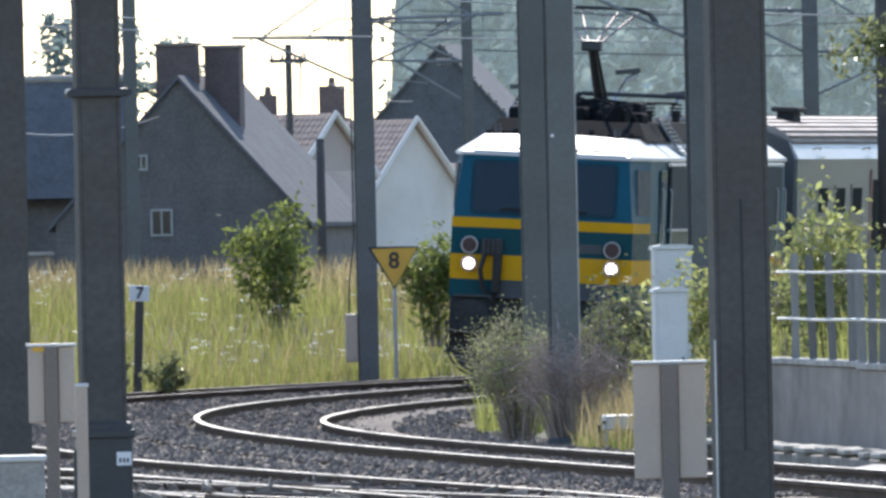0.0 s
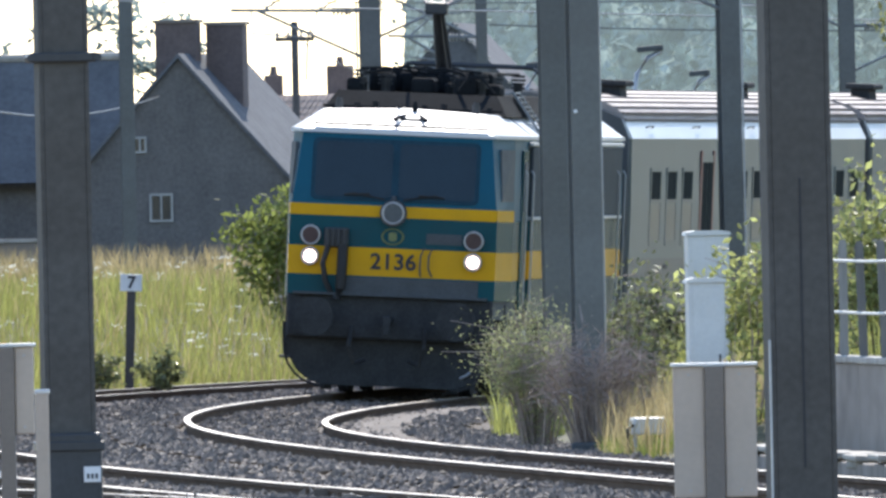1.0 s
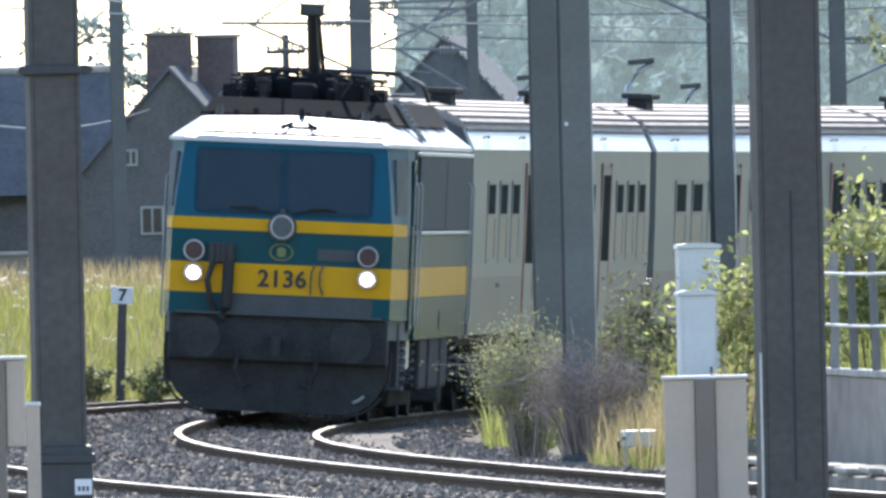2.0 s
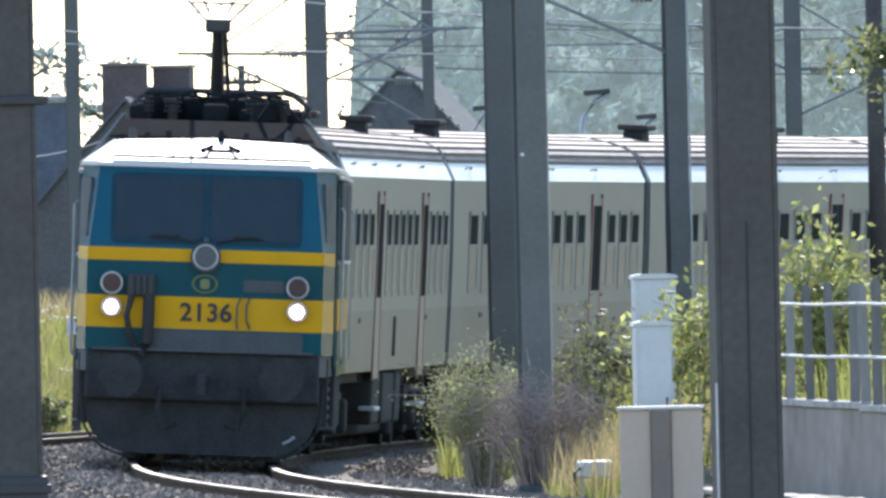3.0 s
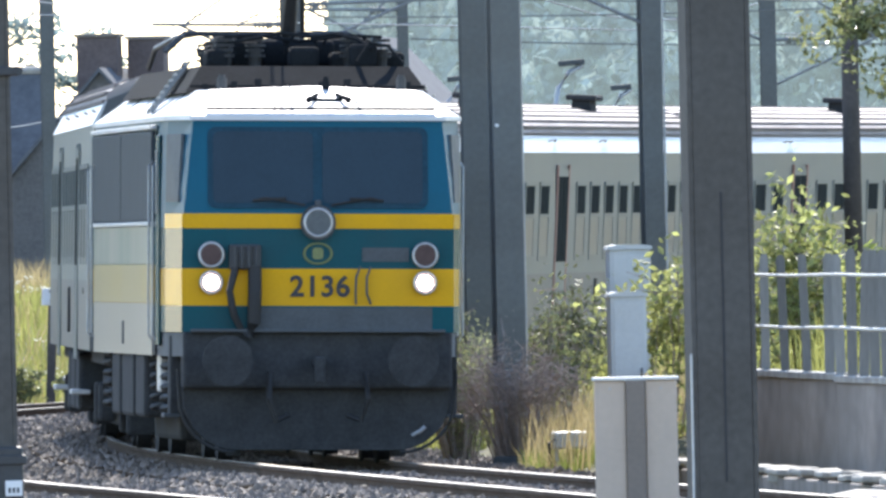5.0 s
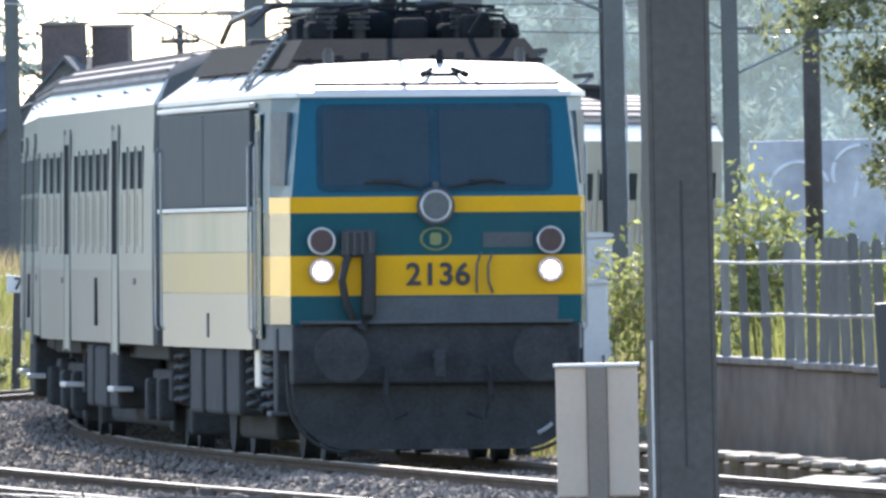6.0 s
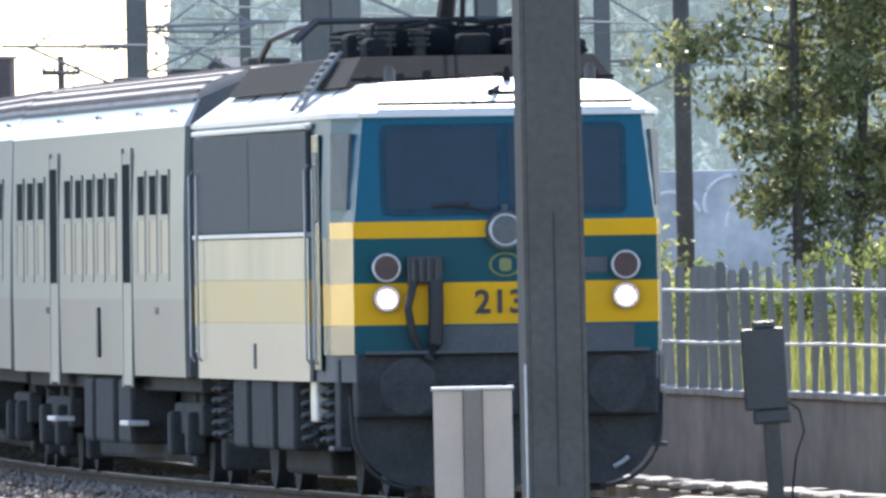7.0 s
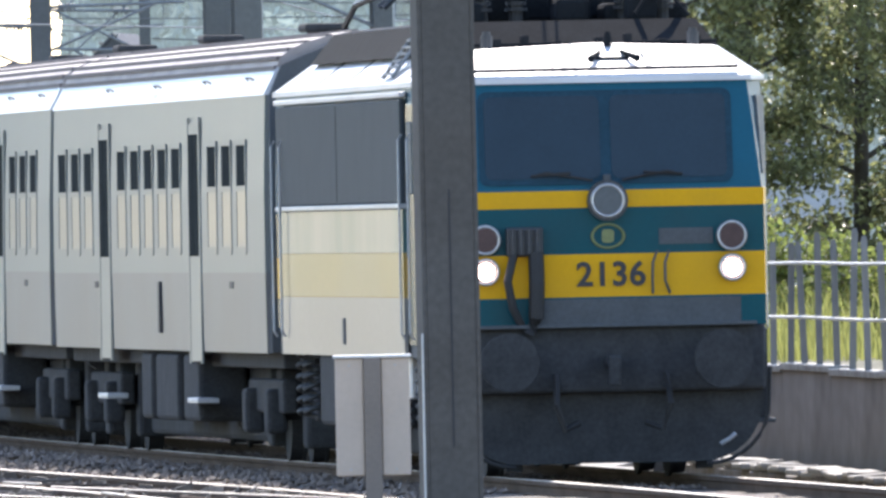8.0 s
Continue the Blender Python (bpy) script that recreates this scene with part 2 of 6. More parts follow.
def box(x0, x1, y0, y1, z0, z1, bevel=0.0, bm=None):
    """A box with its edges rounded by bevel."""
    own = bmesh.new()
    bmesh.ops.create_cube(own, size=1, matrix=Matrix.Translation(((x0 + x1) / 2, (y0 + y1) / 2, (z0 + z1) / 2))
                          @ Matrix.Diagonal((x1 - x0, y1 - y0, z1 - z0, 1)))
    if bevel:
        bmesh.ops.bevel(own, geom=own.edges[:], offset=bevel, segments=2, affect="EDGES", profile=0.5)
    return joined(bm, own)


def joined(bm, own):
    if bm is None:
        return own
    spare = bpy.data.meshes.new("spare")
    own.to_mesh(spare)
    own.free()
    bm.from_mesh(spare)
    bpy.data.meshes.remove(spare)
    return bm


def tube(points, radii, sides=8, bm=None, capped=True):
    """A tapered tube through points."""
    bm = bm or bmesh.new()
    points = [Vector(p) for p in points]
    if not hasattr(radii, "__len__"):
        radii = [radii] * len(points)
    rings = []
    for i, p in enumerate(points):
        ahead = (points[min(i + 1, len(points) - 1)] - points[max(i - 1, 0)]).normalized()
        side = ahead.cross(Vector((0, 0, 1)) if abs(ahead.z) < 0.9 else Vector((1, 0, 0))).normalized()
        up = side.cross(ahead)
        rings.append([bm.verts.new(p + radii[i] * (math.cos(a) * side + math.sin(a) * up))
                      for a in (2 * math.pi * k / sides for k in range(sides))])
    for r0, r1 in zip(rings, rings[1:]):
        for k in range(sides):
            bm.faces.new((r0[k], r0[(k + 1) % sides], r1[(k + 1) % sides], r1[k]))
    if capped:
        bm.faces.new(rings[0][::-1])
        bm.faces.new(rings[-1])
    return bm


def disc(centre, axis, radius, depth, sides=20, bm=None):
    """A short cylinder along axis."""
    c, a = Vector(centre), Vector(axis).normalized()
    return tube([c - a * depth / 2, c + a * depth / 2], radius, sides, bm)


def ring(centre, axis, radius, thick, sides=24, bm=None):
    """A torus round axis."""
    bm = bm or bmesh.new()
    turn = Vector((0, 0, 1)).rotation_difference(Vector(axis)).to_matrix()
    grid = []
    for i in range(sides):
        a = 2 * math.pi * i / sides
        grid.append([bm.verts.new(Vector(centre) + turn @ Vector(((radius + thick * math.cos(b)) * math.cos(a),
                     (radius + thick * math.cos(b)) * math.sin(a), thick * math.sin(b)))) for b in (k * math.pi / 3 for k in range(6))])
    for i in range(sides):
        for k in range(6):
            bm.faces.new((grid[i][k], grid[(i + 1) % sides][k], grid[(i + 1) % sides][(k + 1) % 6], grid[i][(k + 1) % 6]))
    return bm


def prism(outline, y0, y1, bm=None):
    """A solid from an outline in x and z, between two depths."""
    bm = bm or bmesh.new()
    a = [bm.verts.new((x, y0, z)) for x, z in outline]
    b = [bm.verts.new((x, y1, z)) for x, z in outline]
    bm.faces.new(a)
    bm.faces.new(b[::-1])
    for i in range(len(a)):
        j = (i + 1) % len(a)
        bm.faces.new((a[i], b[i], b[j], a[j]))
    return bm


# ---- the line: plan of the tracks ----
RAIL_Z = 0.11  # rail top of the main track above the yard tracks


def main_x(d):
    """Centre of the main track, to the right of the camera, at the distance d ahead."""
    def curve(q):
        s = (q - 320) / 100
        return ((((-0.4585 * s - 0.7112) * s + 2.9556) * s + 6.836) * s - 3.259) * s - 4.25
    lo, hi = 190.0, 462.0
    if d < lo:
        return curve(lo) + (d - lo) * (curve(lo + 1) - curve(lo))
    if d > hi:
        return curve(hi) + (d - hi) * (curve(hi) - curve(hi - 1))
    return curve(d)


def plan(points):
    ds, xs = [p[0] for p in points], [p[1] for p in points]

    table = [float(np.mean([np.interp(d + k, ds, xs) for k in (-6, -4, -2, 0, 2, 4, 6)])) for d in range(100, 701)]

    def smooth_x(d):
        f = min(max(d - 100, 0), 599.9)
        i = int(f)
        return table[i] + (f - i) * (table[i + 1] - table[i])
    return smooth_x


far_x = plan([(300, -13.5), (340, -12.6), (380, -10.8), (400, -9.5), (418, -8.0), (440, -5.6), (458, -2.5), (480, 0.9), (520, 7.0), (600, 19.0)])
siding_x = plan([(150, 5.0), (190, 2.2), (210, 0.7), (236, -1.4), (262, -3.9), (288, -6.2), (310, -7.5), (350, -11.0), (400, -15.5)])
cross_x = plan([(190, 3.6), (205, 2.0), (222, -0.2), (237, -2.4), (250, -4.3), (262, -6.0), (275, -7.9), (300, -11.1)])
loop_x = plan([(150, -1.9), (180, -1.9), (205, -2.1), (223, -2.9), (236, -4.2), (250, -5.6), (262, -6.9), (300, -10.8)])
CANT = ([235, 281, 323, 350, 430], [0, 1.0, 2.4, 3.6, 3.6])


CANT_TABLE = [float(np.interp(d, *CANT)) for d in range(0, 1001)]


def cant(d):
    return CANT_TABLE[int(min(max(d, 0), 999))] + (min(max(d, 0), 999) % 1) * (CANT_TABLE[int(min(max(d, 0), 999)) + 1] - CANT_TABLE[int(min(max(d, 0), 999))])


def lift(x, d):
    """The main track's ballast stands a little higher than the yard."""
    return RAIL_Z * min(max((2.6 - abs(x - main_x(d))) / 1.2, 0), 1)


def wall_x(d):
    return float(np.interp(d, [180, 215, 240, 262, 301], [7.4, 6.2, 5.1, 4.05, 1.33]))


def ground_z(x, d):
    """Height of the ground: ballast bed, rising meadow beyond the far track, garden level behind the wall."""
    z = -0.24
    if d < 470:
        off = abs(x - main_x(d))
        z -= 0.02 * min(max(off - 1.9, 0), 1)
    if x < far_x(d) - 2.0 and d > 300:
        rise = min(max((far_x(d) - 2.0 - x) / 5.5, 0), 1)
        z += 1.25 * rise * rise * (3 - 2 * rise)
    if d > 462:
        rise = min((d - 462) / 40, 1)
        z = max(z, -0.24 + 1.25 * rise * rise * (3 - 2 * rise))
    if d < 301.5 and x > wall_x(d) + 0.5:
        z = 0.72
    if d >= 301.5 and x > main_x(d) + 3.2:
        z = max(z, min(-0.2 + (x - main_x(d) - 3.2) * 0.3, 0.45))
    return z


# ---- ground ----
def build_ground():
    xs = [-3000, -900, -300, -120, -60, -35] + [-22 + 0.35 * i for i in range(126)] + [26, 40, 70, 140, 400, 1200, 3000]
    ys = [-900, -300, -100, 0, 80, 140, 170] + [180 + 1.3 * i for i in range(290)] + [580, 640, 800, 1200, 2200, 4500]
    verts = [(x, y, ground_z(x, y) + 0.02 * noise.noise(Vector((x * 2, y * 0.7, 0)))) for y in ys for x in xs]
    n = len(xs)
    faces = [(j * n + i, j * n + i + 1, (j + 1) * n + i + 1, (j + 1) * n + i) for j in range(len(ys) - 1) for i in range(n - 1)]
    tagged(raw("ground", verts, faces, EARTH, smooth=True), "earth and turf ground along the railway line", "ground", kind="structure")
    # ballast bed: a strip laid over the earth, from the far track to the wall
    verts, faces, rows = [], [], [178 + 1.0 * i for i in range(300)]
    cols = 56
    for d in rows:
        left = min(far_x(d) - 1.7, -7.5) if d > 330 else -13.0
        right = (main_x(d) + 2.3) if d > 300 else min(wall_x(d) - 0.5, main_x(d) + 3.0)
        if d > 440:
            right = main_x(d) + 2.3
        for i in range(cols):
            x = left + (right - left) * i / (cols - 1)
            off = min(abs(x - f(d)) for f in (main_x, siding_x, far_x))
            z = -0.115 - 0.05 * min(max(off - 1.2, 0), 1) + lift(x, d) + 0.03 * noise.noise(Vector((x * 1.5, d * 0.8, 3)))
            z += (main_x(d) - x) * math.tan(radians(cant(d))) * min(max(1.6 - abs(x - main_x(d)), 0), 1)
            verts.append((x, d, z - (0.25 if i in (0, cols - 1) else 0)))
    faces = [(j * cols + i, j * cols + i + 1, (j + 1) * cols + i + 1, (j + 1) * cols + i)
             for j in range(len(rows) - 1) for i in range(cols - 1)]
    tagged(raw("ballast_bed", verts, faces, BALLAST, smooth=True), "grey crushed-stone ballast bed under the tracks", "ballast", kind="structure")


def rail_strip(centre, side, d0, d1, z_of, parent):
    """One rail: foot, web and head, and a polished running band on top."""
    profile = [(-0.07, -0.17), (0.07, -0.17), (0.07, -0.155), (0.012, -0.13), (0.012, -0.05), (0.036, -0.04), (0.036, -0.004), (-0.036, -0.004),
               (-0.036, -0.04), (-0.012, -0.05), (-0.012, -0.13), (-0.07, -0.155)]
    ds = np.arange(d0, d1 + 0.1, 1.5)
    verts, faces, n = [], [], len(profile)
    tops, topfaces = [], []
    for d in ds:
        slope = centre(d + 0.5) - centre(d - 0.5)
        k = 1 / math.sqrt(1 + slope * slope)
        cx, cy = centre(d) + side * 0.7525 * k, d - side * 0.7525 * k * slope
        z = z_of(d, side)
        for px, pz in profile:
            verts.append((cx + px * k, cy - px * k * slope, z + pz))
        for px in (-0.033, 0.033):
            tops.append((cx + px * k, cy - px * k * slope, z))
            tops.append((cx + px * 1.05 * k, cy - px * 1.05 * k * slope, z - 0.005))
    for j in range(len(ds) - 1):
        for i in range(n):
            i2 = (i + 1) % n
            faces.append((j * n + i, j * n + i2, (j + 1) * n + i2, (j + 1) * n + i))
        q = j * 4
        topfaces += [(q, q + 2, q + 6, q + 4), (q + 1, q, q + 4, q + 5), (q + 2, q + 3, q + 7, q + 6)]
    rail = raw("rail", verts, faces, RAIL, parent)
    raw("running_band", tops, topfaces, RAILHEAD, rail)


def build_track(label, centre, d0, d1, canted=False, low=0.0):
    track = thing("railway_track", label, "railway track", "railway tracks", "structure")

    def z_of(d, side):
        return low - side * 0.75 * math.tan(radians(cant(d))) if canted else low
    for side in (-1, 1):
        rail_strip(centre, side, d0, d1, z_of, track)
    verts, faces, clips = [], [], []

    def block(cx, cy, cz, sx, sy, sz, slope, lean):
        first = len(verts)
        for z in (-1, 1):
            for y in (-1, 1):
                for x in (-1, 1):
                    px = x * sx
                    verts.append((cx + px + slope * y * sy, cy + y * sy - px * slope, cz + z * sz - px * lean))
        faces.extend(tuple(first + i for i in f) for f in ((0, 2, 3, 1), (4, 5, 7, 6), (0, 1, 5, 4), (2, 6, 7, 3), (0, 4, 6, 2), (1, 3, 7, 5)))
    for d in np.arange(d0, d1, 0.6):
        slope = centre(d + 0.5) - centre(d - 0.5)
        lean = math.tan(radians(cant(d))) if canted else 0
        block(centre(d), d, low - 0.225, 1.25, 0.12, 0.055, slope, lean)
        for side in (-1, 1):
            for inner in (-1, 1):
                px = side * 0.7525 + inner * 0.1
                clips.append((centre(d) + px, d - px * slope, low - 0.14 - px * lean, 0.03, 0.05, 0.028, slope, lean))
    tagged(raw("sleepers", verts, faces, SLEEPER, track), "grey sleepers", kind="stuff")
    verts, faces = [], []
    for clip in clips:
        block(*clip)
    tagged(raw("rail_clips", verts, faces, RAIL, track), "rusty rail clips", kind="stuff")


def build_stones():
    """Loose ballast stones; each an irregular eight-faced lump."""
    rng = np.random.default_rng(3)
    verts, faces = [], []
    count = 0
    while count < 72000:
        d = 224 + 236 * rng.random() ** 1.15
        x = rng.uniform(-9.5 if d < 330 else far_x(d) - 1.6, main_x(d) + (3.2 if 296 < d < 345 else 2.2))
        if x < far_x(d) - 1.6 or abs(x * 54000 / d + 340) > 1200 or (d < 300 and x > wall_x(d) - 0.6):
            continue
        near = min((abs(x - f(d)), f is main_x) for f in (main_x, siding_x, cross_x, loop_x, far_x))
        gap = abs(near[0] - 0.7525)
        if gap < 0.085:
            continue
        size = rng.uniform(0.02, 0.046) * (1.25 if near[0] > 1.2 else 0.9)
        z = -0.105 - 0.045 * min(max(near[0] - 1.2, 0), 1) + lift(x, d) + 0.03 * noise.noise(Vector((x * 1.5, d * 0.8, 3)))
        if abs(x - main_x(d)) < 1.6:
            z += (main_x(d) - x) * math.tan(radians(cant(d)))
        r = rng.uniform(0.55, 1.25, 6) * size
        a = rng.uniform(0, 1.57)
        ca, sa = math.cos(a), math.sin(a)
        b = len(verts)
        verts += [(x + r[0] * ca, d + r[0] * sa, z), (x - r[1] * sa, d + r[1] * ca, z + 0.3 * size), (x - r[2] * ca, d - r[2] * sa, z),
                  (x + r[3] * sa, d - r[3] * ca, z + 0.2 * size), (x, d, z + 0.9 * r[4]), (x, d, z - 0.6 * r[5])]
        faces += [(b, b + 1, b + 4), (b + 1, b + 2, b + 4), (b + 2, b + 3, b + 4), (b + 3, b, b + 4),
                  (b + 1, b, b + 5), (b + 2, b + 1, b + 5), (b + 3, b + 2, b + 5), (b, b + 3, b + 5)]
        count += 1
    tagged(raw("ballast_stones", verts, faces, STONE), "loose grey ballast stones between the rails", "ballast", kind="stuff")


build_ground()
build_track("curved main railway track with polished rails", main_x, 180, 520, True, RAIL_Z)
build_track("siding track with worn rails beside the main line", siding_x, 180, 360, low=-0.01)
build_track("crossover track cutting across the siding", cross_x, 196, 290, low=-0.02)
build_track("outermost station track with shiny rails", loop_x, 186, 290, low=-0.03)
build_track("far outer track at the foot of the meadow", far_x, 330, 560)
build_stones()


def build_fittings():
    """Point rods, chairs and check rails lying among the crossing tracks."""
    rng = np.random.default_rng(23)
    for k in range(9):
        d = 204 + 6.2 * k + rng.uniform(-2, 2)
        x = siding_x(d) + rng.uniform(-1.0, 0.4)
        rod = thing("point_rod", "bright worn steel rod linking the switch blades", "point rod", "point rods", at=pose(x, d, -0.06, 0, rng.uniform(-1.5, 1.5), rng.uniform(-50, 50)))
        part("bar", tube([(-0.9, 0, 0), (-0.3, 0, 0.015), (0.2, 0.01, 0.0), (0.95, 0, 0.01)], 0.014, 6), CHAIR, rod)
        for end in (-0.9, 0.95):
            part("clevis", box(end - 0.07, end + 0.07, -0.05, 0.05, -0.03, 0.035, 0.012), RAIL, rod)
    for k in range(8):
        d = 202 + 6.5 * k
        x = (siding_x, cross_x, loop_x)[k % 3](d) + rng.choice((-0.62, 0.62))
        check = thing("check_rail", "short rusty check rail beside a running rail", "check rail", "check rails", at=pose(x, d, 0.0, 0, 0, math.degrees(math.atan(-(siding_x(d + 1) - siding_x(d)))) + rng.uniform(-1.5, 1.5)))
        part("bar", box(-0.03, 0.03, 0, 4.2, -0.12, 0.012 + rng.uniform(-0.02, 0.02), 0.008), RAIL, check)
        part("worn_top", box(-0.02, 0.02, 0.6, 3.4, -0.0, 0.018, 0.006), RAILHEAD, check)
    verts, faces = [], []
    for k in range(1500):
        d = rng.uniform(200, 262)
        x = (siding_x, cross_x, loop_x, main_x)[k % 4](d) + rng.choice((-0.7525, 0.7525)) + rng.choice((-0.11, 0.11)) + rng.normal() * 0.03
        sx, sy, z = rng.uniform(0.02, 0.08), rng.uniform(0.04, 0.14), rng.uniform(-0.1, -0.015)
        b = len(verts)
        tilt = rng.normal() * 0.02
        verts += [(x + a * sx, d + c * sy, z - 0.1 if e < 0 else z + a * tilt) for e in (-1, 1) for c in (-1, 1) for a in (-1, 1)]
        faces += [tuple(b + i for i in q) for q in ((0, 2, 3, 1), (4, 5, 7, 6), (0, 1, 5, 4), (2, 6, 7, 3), (0, 4, 6, 2), (1, 3, 7, 5))]
    tagged(raw("rail_chairs", verts, faces, CHAIR), "worn iron chairs and bolts along the yard rails", "rail chairs", kind="stuff")


build_fittings()


# ---- the locomotive: front towards -y, rail top at z = RAIL_Z ----
LENGTH, HALF, CAB = 18.0, 1.395, 1.05


def face_y(z):
    """Depth of the front face at a height: upright below the stripe, raked above it."""
    return 0.0 if z < 2.45 else 0.16 * (z - 2.45) / 0.9


def face_w(z):
    return 1.285 - (0.0 if z < 2.3 else 0.105 * (z - 2.3))


def shell_loop(z, out=0.0):
    w, y, s = face_w(z) + out, face_y(z) - out, HALF - (0.0 if z < 2.6 else 0.03 * (z - 2.6)) + out
    end = LENGTH
    return [(-w, y), (w, y), (s, CAB), (s, end - CAB), (w, end - y), (-w, end - y), (-s, end - CAB), (-s, CAB)]


def band(z0, z1, out=0.0, steps=1, cap=True):
    """A belt of the body shell between two heights."""
    bm = bmesh.new()
    loops = []
    for i in range(steps + 1):
        z = z0 + (z1 - z0) * i / steps
        loops.append([bm.verts.new((x, y, z)) for x, y in shell_loop(z, out)])
    for a, b in zip(loops, loops[1:]):
        for i in range(8):
            bm.faces.new((a[i], a[(i + 1) % 8], b[(i + 1) % 8], b[i]))
    if cap:
        bm.faces.new(loops[0][::-1])
        bm.faces.new(loops[-1])
    return bm


def front_panel(x0, x1, z0, z1, out, thick=0.03, round_off=0.0):
    """A flat piece lying on the raked front face."""
    bm = bmesh.new()
    n = 5
    if round_off:
        outline = []
        for cx, cz, a0 in ((x1 - round_off, z1 - round_off, 0), (x0 + round_off, z1 - round_off, 90),
                           (x0 + round_off, z0 + round_off, 180), (x1 - round_off, z0 + round_off, 270)):
            outline += [(cx + round_off * math.cos(radians(a0 + 90 * k / n)), cz + round_off * math.sin(radians(a0 + 90 * k / n))) for k in range(n + 1)]
    else:
        outline = [(x1, z1), (x0, z1), (x0, z0), (x1, z0)]
    a = [bm.verts.new((x, face_y(z) - out, z)) for x, z in outline]
    b = [bm.verts.new((x, face_y(z) - out + thick, z)) for x, z in outline]
    bm.faces.new(a)
    bm.faces.new(b[::-1])
    for i in range(len(a)):
        j = (i + 1) % len(a)
        bm.faces.new((a[i], b[i], b[j], a[j]))
    return bm


def lettering(text, size, mat, parent, m, name="number"):
    """Raised lettering in the built-in typeface, as a mesh."""
    curve = bpy.data.curves.new(name, "FONT")
    curve.body, curve.size, curve.extrude, curve.align_x, curve.align_y = text, size, 0.006, "CENTER", "CENTER"
    curve.space_character = 1.05
    curve.offset = 0.006
    holder = new(name, curve)
    data = bpy.data.meshes.new_from_object(holder.evaluated_get(bpy.context.evaluated_depsgraph_get()))
    bpy.data.objects.remove(holder)
    data.materials.clear()
    data.materials.append(mat)
    ob = new(name, data)
    ob.parent, ob.matrix_basis = parent, m
    return ob


def coil(x, y, z0, z1, radius, parent, mat):
    turns, n = 6, 72
    pts = [(x + radius * math.cos(2 * math.pi * turns * i / n), y + radius * math.sin(2 * math.pi * turns * i / n), z0 + (z1 - z0) * i / n) for i in range(n + 1)]
    part("spring", tube(pts, 0.021, 5), mat, parent, smooth=True)


def bogie(parent, y, wheelbase, radius, springs):
    axle = radius + RAIL_Z
    frame_bm = box(-1.12, -0.98, y - wheelbase / 2 - 0.7, y + wheelbase / 2 + 0.7, 0.55, 0.85, 0.03)
    box(0.98, 1.12, y - wheelbase / 2 - 0.7, y + wheelbase / 2 + 0.7, 0.55, 0.85, 0.03, frame_bm)
    box(-1.0, 1.0, y - 0.3, y + 0.3, 0.5, 0.95, 0.03, frame_bm)
    truck = part("bogie", frame_bm, UNDERBLACK, parent, "oily black bogie frame")
    for dy in (-wheelbase / 2, wheelbase / 2):
        part("axle", tube([(-1.05, y + dy, axle), (1.05, y + dy, axle)], 0.08, 8), UNDERBLACK, truck)
        for side in (-1, 1):
            wheel = disc((side * 0.76, y + dy, axle), (1, 0, 0), radius, 0.13, 28)
            disc((side * 0.70, y + dy, axle), (1, 0, 0), radius + 0.03, 0.03, 28, wheel)
            part("wheel", wheel, UNDERBLACK, truck)
            part("axle_box", box(side * 1.13 - 0.09, side * 1.13 + 0.09, y + dy - 0.2, y + dy + 0.2, axle - 0.2, axle + 0.2, 0.04), UNDERBLACK, truck)
            if springs:
                coil(side * 1.27, y + dy - 0.35, 0.55, 1.15, 0.065, truck, UNDERGREY)
                coil(side * 1.27, y + dy + 0.35, 0.55, 1.15, 0.065, truck, UNDERGREY)
    return truck


def headlamp(parent, x, z, lens, radius, lit):
    y = face_y(z)
    holder = part("lamp_housing", disc((x, y - 0.03, z), (0, 1, 0), radius * (1.45 if x == 0 else 1.22), 0.08, 24), BLACKPAINT if not lit else DULLLENS, parent)
    part("lamp_ring", ring((x, y - 0.075, z), (0, 1, 0), radius * 1.12, radius * 0.14), CHROME, holder, "bright metal lamp ring", True)
    part("lens", disc((x, y - 0.07, z), (0, 1, 0), radius * (0.82 if lit else 1.0), 0.03, 24), lens, holder, "lit white headlamp lens" if lit else "unlit lens")


